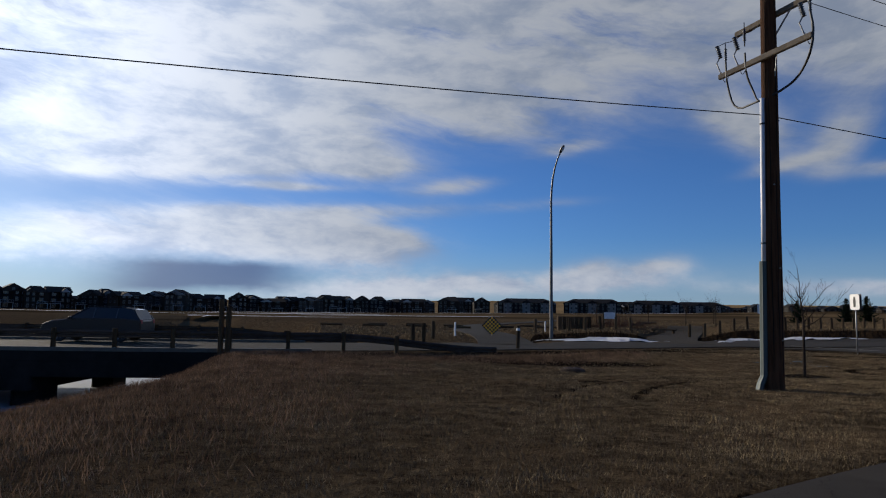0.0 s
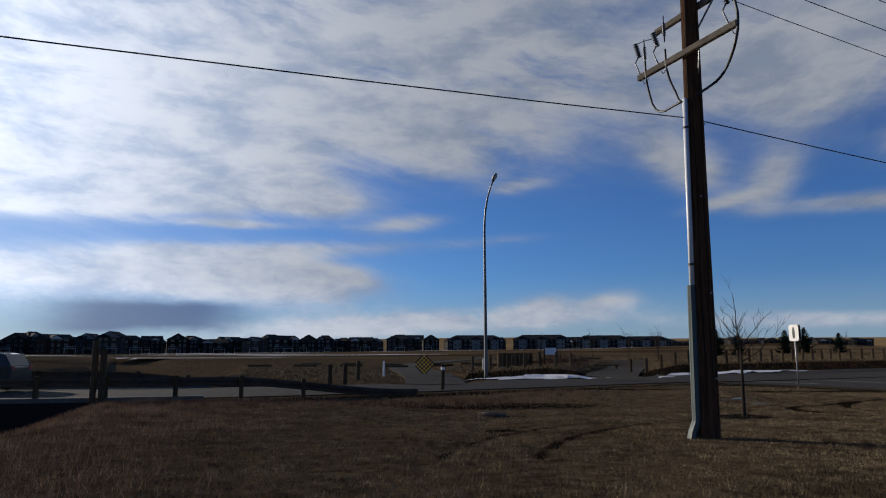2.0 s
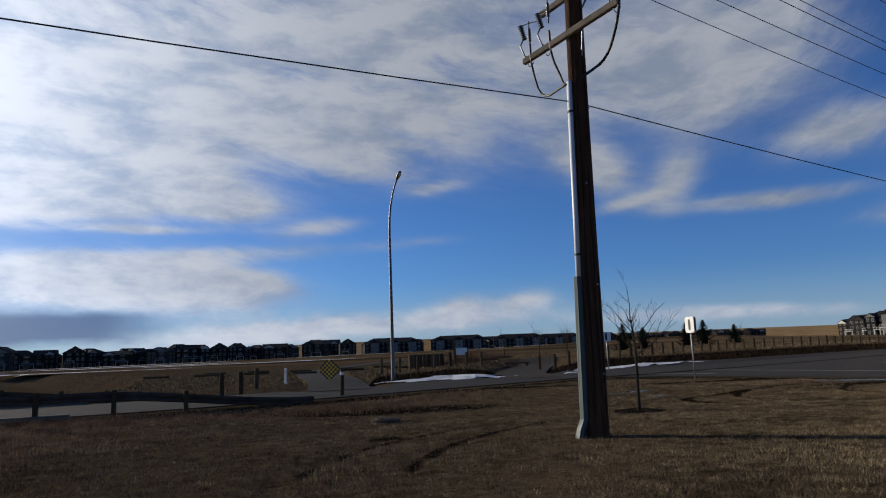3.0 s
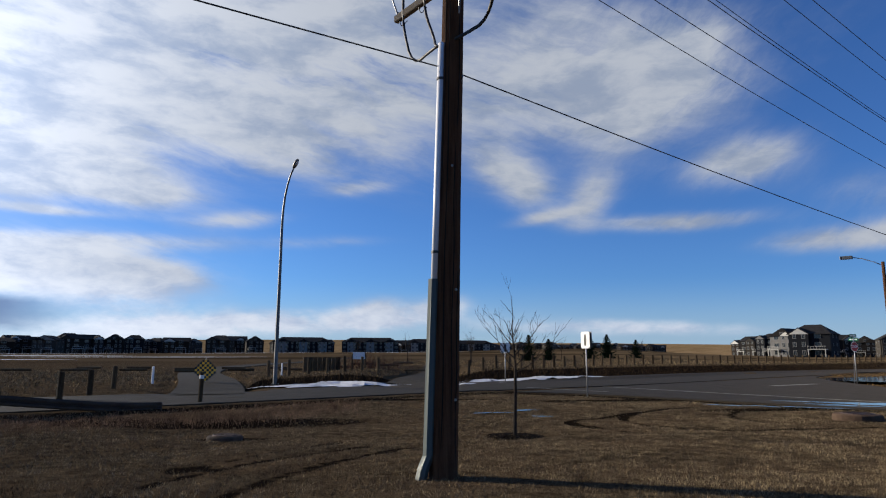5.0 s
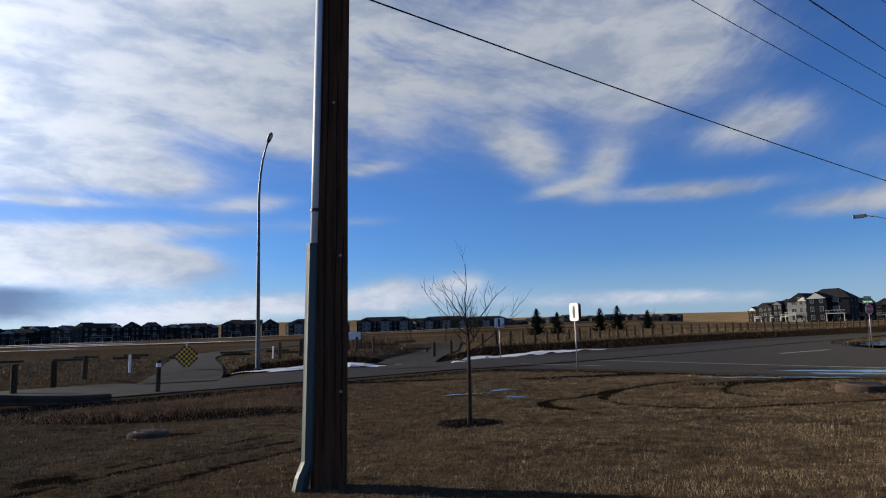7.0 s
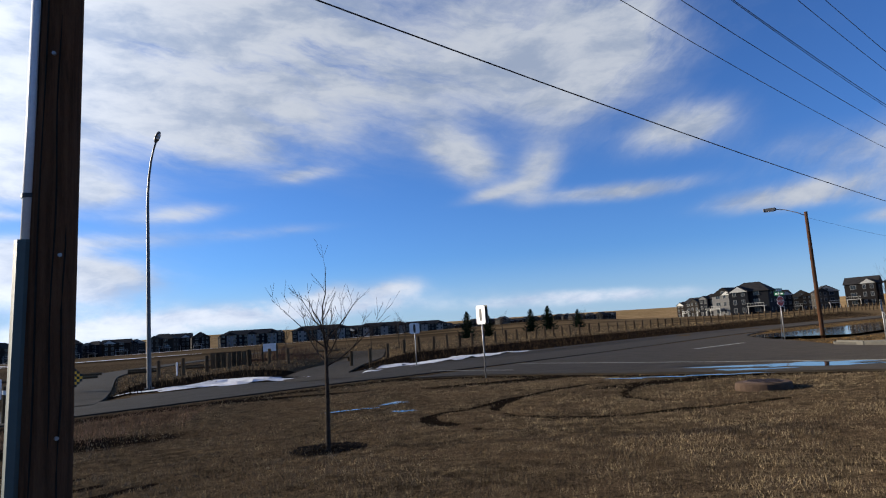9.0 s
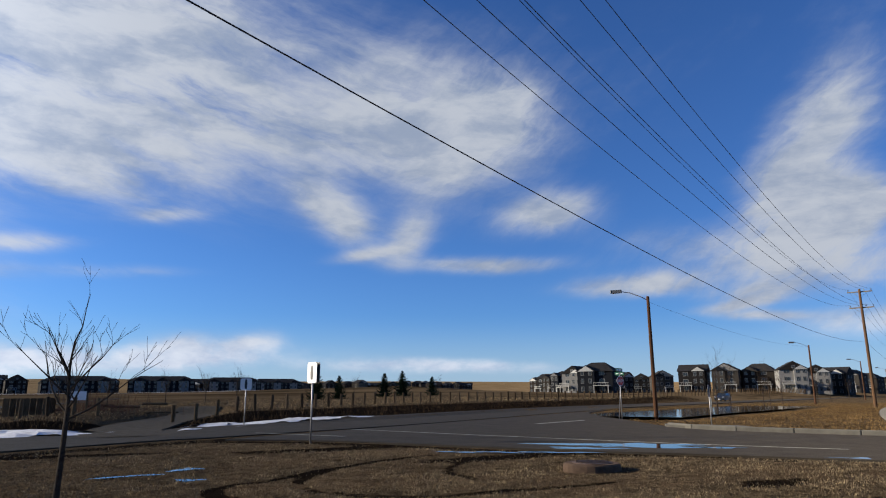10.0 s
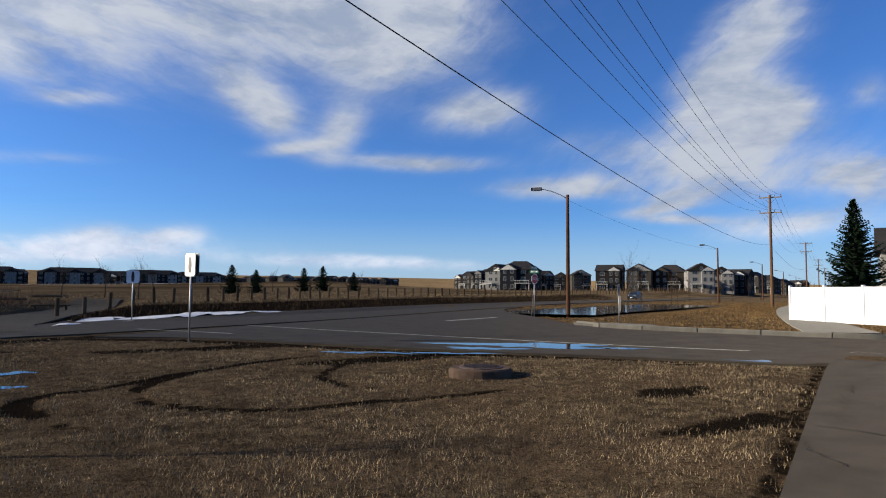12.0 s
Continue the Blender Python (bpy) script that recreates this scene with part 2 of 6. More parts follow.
def ground_material():
    """Dry winter turf with bare earth where the 'bare' attribute says so, and stubble far out."""
    m = bpy.data.materials.new("dry_turf")
    m.use_nodes = True
    n = Nodes(m.node_tree)
    b = m.node_tree.nodes["Principled BSDF"]
    co = n.add("ShaderNodeTexCoord").outputs["Object"]
    bare_node, far_node = n.add("ShaderNodeAttribute"), n.add("ShaderNodeAttribute")
    bare_node.attribute_name, far_node.attribute_name = "bare", "far"
    bare, far = bare_node.outputs["Fac"], far_node.outputs["Fac"]
    n1 = n.noise(co, 0.35, 5, 0.6).outputs[0]
    n2 = n.noise(co, 3.0, 6, 0.65).outputs[0]
    n3 = n.noise(co, 45.0, 4, 0.7).outputs[0]
    pits = n.noise(co, 11.0, 4, 0.7).outputs[0]
    turf = n.mix(n.ramp(n2, 0.3, 0.7), (0.050, 0.037, 0.023, 1), (0.19, 0.14, 0.082, 1))
    turf = n.mix(n.ramp(n1, 0.35, 0.7), turf, (0.135, 0.094, 0.055, 1))
    turf = n.mix(n.math("MULTIPLY", n.ramp(n3, 0.35, 0.75), 0.8), turf, (0.025, 0.016, 0.008, 1))
    turf = n.mix(n.math("MULTIPLY", n.ramp(pits, 0.5, 0.68), 0.7), turf, (0.018, 0.012, 0.007, 1))
    earth = n.mix(n.ramp(n3, 0.3, 0.7), (0.006, 0.0048, 0.0038, 1), (0.022, 0.016, 0.011, 1))
    rim = n.math("ADD", bare, n.math("MULTIPLY", n.math("SUBTRACT", n2, 0.5), 0.8))
    near = n.mix(n.ramp(rim, 0.34, 0.56), turf, earth)
    mp = n.add("ShaderNodeMapping")
    n.put(mp.inputs[0], co)
    mp.inputs["Scale"].default_value = (0.02, 0.05, 1)
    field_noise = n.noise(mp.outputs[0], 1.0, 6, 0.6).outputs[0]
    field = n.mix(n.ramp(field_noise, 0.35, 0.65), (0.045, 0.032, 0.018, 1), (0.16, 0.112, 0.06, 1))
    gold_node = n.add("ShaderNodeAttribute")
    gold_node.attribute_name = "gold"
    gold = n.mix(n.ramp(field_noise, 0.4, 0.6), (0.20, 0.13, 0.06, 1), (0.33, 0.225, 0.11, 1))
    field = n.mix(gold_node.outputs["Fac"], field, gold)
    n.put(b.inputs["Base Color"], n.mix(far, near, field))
    b.inputs["Roughness"].default_value = 0.95
    b.inputs["Diffuse Roughness"].default_value = 0.6
    b.inputs["Specular IOR Level"].default_value = 0.0
    bp = n.add("ShaderNodeBump")
    bp.inputs["Strength"].default_value, bp.inputs["Distance"].default_value = 1.0, 0.06
    n.put(bp.inputs["Height"], n.math("ADD", n.math("MULTIPLY", n3, 0.6), n.math("SUBTRACT", n2, pits)))
    n.put(b.inputs["Normal"], bp.outputs[0])
    return m


def water_material(name, colour=(0.01, 0.013, 0.016), rough=0.04, ripple=0.08, scale=6.0):
    m = bpy.data.materials.new(name)
    m.use_nodes = True
    n = Nodes(m.node_tree)
    b = m.node_tree.nodes["Principled BSDF"]
    co = n.add("ShaderNodeTexCoord").outputs["Object"]
    w = n.noise(co, scale, 3, 0.5).outputs[0]
    n.put(b.inputs["Base Color"], n.mix(w, (*colour, 1), (*[c * 1.6 for c in colour], 1)))
    b.inputs["Roughness"].default_value = rough
    b.inputs["IOR"].default_value = 1.33
    bp = n.add("ShaderNodeBump")
    bp.inputs["Strength"].default_value, bp.inputs["Distance"].default_value = ripple, 0.03
    n.put(bp.inputs["Height"], w)
    n.put(b.inputs["Normal"], bp.outputs[0])
    return m


M = dict(
    asphalt=surface("asphalt", (0.036, 0.03, 0.022), (0.066, 0.056, 0.042), 1.2, 0.85, 0.25, 160),
    old_asphalt=surface("old_asphalt", (0.036, 0.031, 0.024), (0.063, 0.054, 0.042), 1.4, 0.9, 0.3, 140),
    crack=surface("crack", (0.012, 0.011, 0.01), (0.03, 0.027, 0.024), 8, 0.95, 0.3, 90),
    concrete=surface("concrete", (0.105, 0.098, 0.082), (0.175, 0.165, 0.135), 2.5, 0.85, 0.25, 90, per_object=0.2),
    # bridge concrete taken near black: the shade on it is put into the colour
    shaded_concrete=surface("shaded_concrete", (0.014, 0.013, 0.012), (0.032, 0.03, 0.027), 1.2, 0.85, 0.25, 60),
    paint_line=surface("paint_line", (0.1400, 0.1365, 0.1166), (0.3850, 0.3780, 0.3150), 5, 0.8, 0.15, 60),
    gravel=surface("gravel", (0.04, 0.032, 0.022), (0.09, 0.073, 0.05), 2.0, 0.95, 0.6, 45),
    earth=surface("earth", (0.0125, 0.0095, 0.0070), (0.0375, 0.0280, 0.0200), 3.0, 0.95, 0.8, 40),
    snow=surface("snow", (0.20, 0.21, 0.23), (0.66, 0.68, 0.71), 1.3, 0.6, 0.7, 9),
    ice=water_material("ice", (0.16, 0.18, 0.2), 0.22, 0.15, 3.0),
    puddle=water_material("puddle"),
    creek=water_material("creek", (0.24, 0.255, 0.26), 0.45, 0.25, 1.5),
    pole_wood=surface("pole_wood", (0.045, 0.022, 0.012), (0.16, 0.08, 0.042), 3.0, 0.85, 0.9, 60, stretch=(6, 6, 0.35)),
    arm_wood=surface("arm_wood", (0.15, 0.125, 0.095), (0.34, 0.29, 0.22), 3.0, 0.85, 0.6, 50),
    post_wood=surface("post_wood", (0.05, 0.034, 0.019), (0.14, 0.095, 0.052), 4.0, 0.9, 0.6, 60, stretch=(4, 4, 0.6), per_object=0.4),
    grey_pvc=surface("grey_pvc", (0.50, 0.51, 0.52), (0.66, 0.67, 0.68), 2.0, 0.5, 0.05, 30),
    guard=surface("guard", (0.035, 0.055, 0.053), (0.06, 0.085, 0.08), 2.0, 0.6, 0.05, 40),
    galvanised=surface("galvanised", (0.2240, 0.2240, 0.2240), (0.3360, 0.3360, 0.3360), 8.0, 0.55, 0.05, 60, metal=0.85),
    lamp_metal=surface("lamp_metal", (0.0700, 0.0735, 0.0770), (0.1330, 0.1365, 0.1400), 3.0, 0.5, 0.05, 60, metal=0.6),
    rubber=surface("rubber", (0.012, 0.012, 0.012), (0.03, 0.03, 0.03), 8, 0.6, 0.05, 40),
    ceramic=surface("ceramic", (0.03, 0.032, 0.036), (0.06, 0.062, 0.068), 8, 0.3, 0.0, 30),
    bark=surface("bark", (0.0245, 0.0175, 0.0126), (0.0840, 0.0630, 0.0455), 14, 0.9, 0.6, 80),
    needle=blade_material("needle", (0.007, 0.016, 0.010), (0.022, 0.036, 0.020)),
    sign_white=surface("sign_white", (0.62, 0.62, 0.6), (0.78, 0.78, 0.76), 4, 0.45, 0.0, 30),
    sign_black=surface("sign_black", (0.012, 0.012, 0.012), (0.025, 0.025, 0.025), 4, 0.5, 0.0, 30),
    sign_back=surface("sign_back", (0.06, 0.06, 0.06), (0.11, 0.11, 0.11), 4, 0.5, 0.0, 30, metal=0.3),
    sign_orange=surface("sign_orange", (0.95, 0.42, 0.012), (0.98, 0.52, 0.03), 4, 0.45, 0.0, 30),
    sign_red=surface("sign_red", (0.30, 0.02, 0.02), (0.45, 0.035, 0.03), 4, 0.45, 0.0, 30),
    sign_green=surface("sign_green", (0.01, 0.10, 0.045), (0.02, 0.15, 0.07), 4, 0.45, 0.0, 30),
    vinyl=surface("vinyl", (0.5920, 0.6000, 0.6160), (0.6720, 0.6800, 0.6880), 2, 0.4, 0.02, 30),
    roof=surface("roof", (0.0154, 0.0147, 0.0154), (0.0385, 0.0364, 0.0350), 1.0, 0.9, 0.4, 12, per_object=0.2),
    trim=surface("trim", (0.27, 0.27, 0.25), (0.40, 0.40, 0.37), 2, 0.6, 0.0, 20),
    # window frames: a darker copy of trim, shade on the fronts in its colour
    shaded_trim=surface("shaded_trim", (0.11, 0.11, 0.105), (0.17, 0.17, 0.16), 2, 0.6, 0.0, 20),
    turf=ground_material(),
    straw=blade_material("straw", (0.030, 0.023, 0.014), (0.30, 0.232, 0.135)),
    rust_grass=blade_material("rust_grass", (0.055, 0.036, 0.025), (0.24, 0.158, 0.102), through_light=0.16),
    steel_rail=surface("steel_rail", (0.03, 0.03, 0.031), (0.07, 0.07, 0.071), 2.0, 0.5, 0.1, 30, metal=0.6),
)
# siding tones lowered so the colour carries the shade of the house fronts
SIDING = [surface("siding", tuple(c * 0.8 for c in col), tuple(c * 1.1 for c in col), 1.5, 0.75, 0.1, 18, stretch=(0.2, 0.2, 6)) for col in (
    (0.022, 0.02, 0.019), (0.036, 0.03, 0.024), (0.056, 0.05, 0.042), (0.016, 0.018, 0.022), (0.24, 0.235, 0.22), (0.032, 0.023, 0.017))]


def glass_material():
    m = bpy.data.materials.new("window_glass")
    m.use_nodes = True
    b = m.node_tree.nodes["Principled BSDF"]
    b.inputs["Base Color"].default_value = (0.02, 0.025, 0.03, 1)
    b.inputs["Roughness"].default_value = 0.06
    return m


def car_paint(name, colour):
    m = surface(name, tuple(c * 0.9 for c in colour), colour, 3, 0.35, 0.0, 30, coat=0.35)
    return m


M["glass"] = glass_material()
M["navy_paint"] = car_paint("navy_paint", (0.006, 0.009, 0.015))
M["grey_paint"] = car_paint("grey_paint", (0.005, 0.005, 0.006))
lamp_glass = surface("lamp_glass", (0.5, 0.5, 0.48), (0.65, 0.65, 0.63), 6, 0.2, 0.0, 30)
M["lamp_glass"] = lamp_glass


# ---- mesh helpers ----
def part(name, bm, material, parent=None, label="", smooth=False):
    """Links a bmesh as one mesh object under a thing or a part."""
    me = bpy.data.meshes.new(name)
    bm.to_mesh(me)
    bm.free()
    me.materials.append(material)
    if smooth:
        me.polygons.foreach_set("use_smooth", [True] * len(me.polygons))
    ob = new(name, me)
    if parent is not None:
        ob.parent = parent
    if label:
        tagged(ob, label)
    return ob


def thing(name, m, label, category, group="", kind=""):
    e = new(name)
    e.empty_display_size = 0.2
    e.matrix_basis = m
    return tagged(e, label, category, group, kind)


def box(bm, cx, cy, cz, sx, sy, sz, bevel=0.0, turn=None):
    r = bmesh.ops.create_cube(bm, size=1.0)
    vs = r["verts"]
    for v in vs:
        v.co = Vector((v.co.x * sx, v.co.y * sy, v.co.z * sz))
        if turn is not None:
            v.co = turn @ v.co
        v.co += Vector((cx, cy, cz))
    if bevel:
        es = {e for v in vs for e in v.link_edges}
        bmesh.ops.bevel(bm, geom=list(es), offset=bevel, segments=1, affect="EDGES")
    return bm


def tube(bm, pts, radii, sides=8, caps=True):
    """A round tube through the points."""
    pts = [Vector(p) for p in pts]
    if not isinstance(radii, (list, tuple)):
        radii = [radii] * len(pts)
    rings = []
    ref = Vector((0, 0, 1))
    for i, p in enumerate(pts):
        d = (pts[min(i + 1, len(pts) - 1)] - pts[max(i - 1, 0)]).normalized()
        side = d.cross(ref)
        if side.length < 0.05:
            side = d.cross(Vector((0, 1, 0)))
        side.normalize()
        up = side.cross(d).normalized()
        rings.append([bm.verts.new(p + (side * math.cos(a) + up * math.sin(a)) * radii[i]) for a in (2 * math.pi * k / sides for k in range(sides))])
    for a, b in zip(rings, rings[1:]):
        for k in range(sides):
            bm.faces.new((a[k], a[(k + 1) % sides], b[(k + 1) % sides], b[k]))
    if caps:
        bm.faces.new(rings[0][::-1])
        bm.faces.new(rings[-1])
    return bm


def B():
    return bmesh.new()


def lathe(bm, profile, sides=12, centre=(0, 0, 0)):
    """Rings (radius, z) stacked upward, closed at both ends."""
    rings = [[bm.verts.new((centre[0] + r * math.cos(2 * math.pi * k / sides), centre[1] + r * math.sin(2 * math.pi * k / sides), centre[2] + z)) for k in range(sides)] for r, z in profile]
    for a, b in zip(rings, rings[1:]):
        for k in range(sides):
            bm.faces.new((a[k], a[(k + 1) % sides], b[(k + 1) % sides], b[k]))
    bm.faces.new(rings[0][::-1])
    bm.faces.new(rings[-1])
    return bm


def hang(a, b, sag, steps=24):
    a, b = Vector(a), Vector(b)
    return [a.lerp(b, i / steps) - Vector((0, 0, 4 * sag * (i / steps) * (1 - i / steps))) for i in range(steps + 1)]


# ---- the lie of the land ----
MAIN = np.array([(-400, -20), (-120, 5), (-60, 16.5), (-40, 20.5), (-23, 24.2), (-15, 26.4), (-8, 29.8), (0, 34.8), (9, 40.2), (20, 47.2), (31, 56), (47, 68.8), (72, 84), (100, 97.5), (160, 130), (300, 207), (700, 427)], float)


def along(points, step=1.0):
    """The polyline, smoothed and cut into short steps."""
    p = np.array(points, float)
    for _ in range(3):
        q = [p[0]]
        for a, b in zip(p, p[1:]):
            q += [a * 0.75 + b * 0.25, a * 0.25 + b * 0.75]
        q.append(p[-1])
        p = np.array(q)
    return p


MAIN_FINE = along(MAIN)


def to_line(x, y, line):
    """Signed distance (left positive) to a polyline, for arrays of x and y."""
    best = np.full(x.shape, 1e9)
    sign = np.zeros(x.shape)
    for (ax, ay), (bx, by) in zip(line, line[1:]):
        dx, dy = bx - ax, by - ay
        l2 = dx * dx + dy * dy
        if l2 < 1e-9:
            continue
        t = np.clip(((x - ax) * dx + (y - ay) * dy) / l2, 0, 1)
        px, py = x - ax - t * dx, y - ay - t * dy
        d = np.hypot(px, py)
        s = dx * (y - ay) - dy * (x - ax)
        m = d < best
        best, sign = np.where(m, d, best), np.where(m, np.sign(s), sign)
    return best * np.where(sign == 0, 1, sign)


def step01(v, lo, hi):
    t = np.clip((v - lo) / (hi - lo), 0, 1)
    return t * t * (3 - 2 * t)


def bumps(x, y, k, seed):
    """Cheap smooth unevenness from a few sines."""
    r = np.random.RandomState(seed)
    z = np.zeros(np.shape(x))
    for _ in range(7):
        a, ph, s = r.uniform(0, 6.28), r.uniform(0, 6.28), r.uniform(0.5, 1.6)
        z = z + np.sin((x * np.cos(a) + y * np.sin(a)) * k * s + ph)
    return z / 7


SIDE_NEAR = along([(11.5, 35.2), (14.6, 33.4), (17.6, 29.0), (20.2, 25.2), (23.2, 22.0), (25.2, 18.8), (28.2, 14.2), (35, 3.8), (48, -15), (64, -38)])
SIDE_FAR = along([(52, 66), (44, 58.5), (39.4, 50.0), (36.4, 43.0), (33.2, 36.6), (31.7, 32.4), (33.0, 28.2), (35.6, 22.8), (40, 15.3), (48, 3), (74, -34)])
CREEK = np.array([(-12, -80), (-16, -20), (-19, 5), (-22, 22), (-27, 45), (-40, 75), (-75, 110)], float)
FOOT_LEFT = along([(-8, -9), (-3.5, -3.6), (-0.1, 0.5), (2.75, 3.7), (5.1, 5.85), (8.15, 8.4), (11.5, 10.75), (16.1, 13.3), (22.1, 16.6), (25.2, 18.3), (26.4, 18.8)])


DITCH_LINE = np.array([(40.6, 49.2), (48.0, 53.6), (62, 60.4), (82, 71.6)])


TRAIL = along([(-3.0, 36.0), (-3.6, 40), (-5.0, 46), (-7.4, 55), (-10.4, 67), (-12.5, 84), (-9, 108), (2, 140)])
DRIVE = along([(8.0, 40), (7.4, 46), (8.6, 53), (10.5, 62), (13, 75)])


def height(x, y, creek=True):
    x, y = np.asarray(x, float), np.asarray(y, float)
    d = to_line(x, y, MAIN_FINE[::4])
    north = step01(d, 4.5, 14)
    r = np.hypot(x - 5, y)
    az = np.degrees(np.arctan2(x - 5, y))
    # lawn south of the road
    lawn = -0.12 - 0.33 * np.exp(-(((x - 1) / 9) ** 2 + ((y - 22) / 6) ** 2)) + 0.16 * step01(-d, 18, 30)
    lawn = lawn + 0.05 * bumps(x, y, 0.35, 3) + 0.012 * bumps(x, y, 2.2, 4)
    # bank and fields north of it
    fence = 0.62 + 0.06 * bumps(x, y, 0.25, 5)
    fence = np.where(x < 8, 0.1 + 0.52 * step01(x, -4, 8), fence)
    fence = fence * step01(np.abs(to_line(x, y, DRIVE[::8])), 1.5, 5.5)
    base = np.interp(az, [-90, -45, -30, -16, -8, 3, 20, 28, 35, 60, 90], [1.2, 1.4, 1.5, 2.2, 2.7, 3.2, 5.0, 3.0, 2.0, 2.6, 2.0])
    field = fence + (base - fence) * step01(r, 60, 280)
    z = lawn * (1 - north) + field * north
    # rising ground at the horizon
    hill = np.interp(az, [-60, -20, -10, 0, 8, 20, 27, 40, 60], [30, 42, 54, 56, 46, 40, 38, 34, 25])
    z = z + hill * step01(r, 650, 2200) * (0.9 + 0.25 * bumps(x, y, 0.002, 8))
    # road bed
    road = step01(np.abs(d), 4.0, 6.2)
    z = z * road + (-0.20) * (1 - road) * step01(-x, -30, 12) + (0.10) * (1 - road) * step01(x, -12, 30)
    # junction and side road
    inside = np.minimum(to_line(x, y, SIDE_NEAR[::4]), -to_line(x, y, SIDE_FAR[::4]))
    side = step01(inside, -1.6, 0.2) * (d < 2)
    z = z * (1 - side) + (-0.07) * side
    # ditch beside the lamp, holding water
    low = np.exp(-((to_line(x, y, DITCH_LINE) / 9.0) ** 2)) * (x > 34) * (d < 0)
    z = z * (1 - low) - 0.06 * low
    ditch = np.exp(-((to_line(x, y, DITCH_LINE) / 4.2) ** 2)) * (x > 38)
    z = z - 0.45 * ditch * (1 - side) * road
    # beds of the trail and the gravel track
    for bed, half in ((TRAIL, 1.7), (DRIVE, 1.8)):
        z = z - 0.10 * (1 - step01(np.abs(to_line(x, y, bed[::6])), half + 0.3, half + 1.0)) * (y > 30)
    # footpath
    f = to_line(x, y, FOOT_LEFT[::4])
    path = (1 - step01(np.abs(f + 1.35), 1.2, 2.4)) * (x < 30)
    z = z * (1 - path) + 0.02 * path
    # creek cutting
    c = np.abs(to_line(x, y, CREEK))
    cut = 1 - step01(c, 3.8, 12.2 - 3.2 * step01(y, 12, 25))
    return z - 3.2 * cut if creek else z


def grid_axis(lo, hi, fine, reach, grow=1.13):
    mid = list(np.arange(lo, hi + fine / 2, fine))
    step, a = fine, hi
    up = []
    while a < reach:
        step *= grow
        a += step
        up.append(a)
    step, a, down = fine, lo, []
    while a > -reach:
        step *= grow
        a -= step
        down.append(a)
    return np.array(down[::-1] + mid + up)


# wheel ruts pressed into the turf: width, depth of wear, and the line that the wheel took
RUTS = [(0.20, 1.0, along([(16.4, 26.7), (14.5, 25.8), (13.2, 25.0), (12.4, 24.1), (11.8, 22.9), (11.7, 21.9), (12.1, 21.0), (12.9, 20.0), (13.6, 19.6), (14.7, 19.4), (16.2, 19.3), (17.7, 19.0)])),
        (0.20, 1.0, along([(12.9, 24.8), (12.1, 24.0), (11.0, 23.3), (10.4, 23.3), (10.1, 22.7), (10.1, 21.9), (10.4, 21.0)])),
        (0.17, 0.9, along([(10.6, 20.1), (11.0, 19.6), (11.5, 19.1)])),
        (0.17, 0.9, along([(16.7, 24.8), (15.8, 23.8), (15.2, 22.7), (15.1, 21.9), (15.3, 21.1), (15.8, 20.1)])),
        (0.18, 0.85, along([(0.3, 9.8), (0.6, 11.6), (1.0, 13.4), (1.7, 15.0), (2.8, 16.7), (4.2, 18.3)])),
        (0.18, 0.85, along([(1.9, 10.4), (2.3, 12.6), (3.0, 14.5), (3.9, 16.2), (5.1, 17.8)])),
        (0.14, 0.75, along([(1.0, 14.4), (1.8, 16.4), (2.6, 18.1), (3.6, 19.6)]))]


def bareness(x, y):
    v = np.zeros(np.shape(x))
    for width, wear, line in RUTS:
        (x0, y0), (x1, y1) = line.min(0) - 0.8, line.max(0) + 0.8
        near = (x > x0) & (x < x1) & (y > y0) & (y < y1)
        px, py = x[near], y[near]
        off = np.abs(to_line(px, py, line[::4])) + 0.14 * bumps(px, py, 1.3, 51)
        v[near] = np.maximum(v[near], wear * np.exp(-(off / width) ** 2) * (0.95 + 0.5 * bumps(px, py, 0.9, 52)))
    for cx, cy, sx, sy in ((19.4, 17.4, 1.0, 0.5), (7.7, 19.5, 0.8, 0.7), (-0.6, 24.6, 6.0, 1.4), (0.9, 20.9, 1.1, 0.4), (1.2, 15.1, 0.5, 0.4), (22.8, 20.1, 0.5, 0.3), (18.0, 15.2, 1.6, 0.4), (17.5, 25.0, 2.6, 0.8), (6.3, 31.2, 4.5, 0.5), (14.5, 30.2, 4.0, 0.8)):
        v = np.maximum(v, 0.9 * np.exp(-(((x - cx) / sx) ** 2 + ((y - cy) / sy) ** 2)))
    d = to_line(x, y, MAIN_FINE[::4])
    v = np.maximum(v, 0.95 * np.exp(-((d - 8.6) / 3.2) ** 4) * (x > -2))
    v = np.maximum(v, 0.6 * np.exp(-((d + 5.0) / 0.9) ** 2))
    f = to_line(x, y, FOOT_LEFT[::4])
    v = np.maximum(v, 0.6 * np.exp(-((f - 0.1) / 0.22) ** 2) * (x < 30))
    s = to_line(x, y, SIDE_NEAR[::4])
    v = np.maximum(v, 0.7 * np.exp(-((s + 0.4) / 0.5) ** 2))
    return v


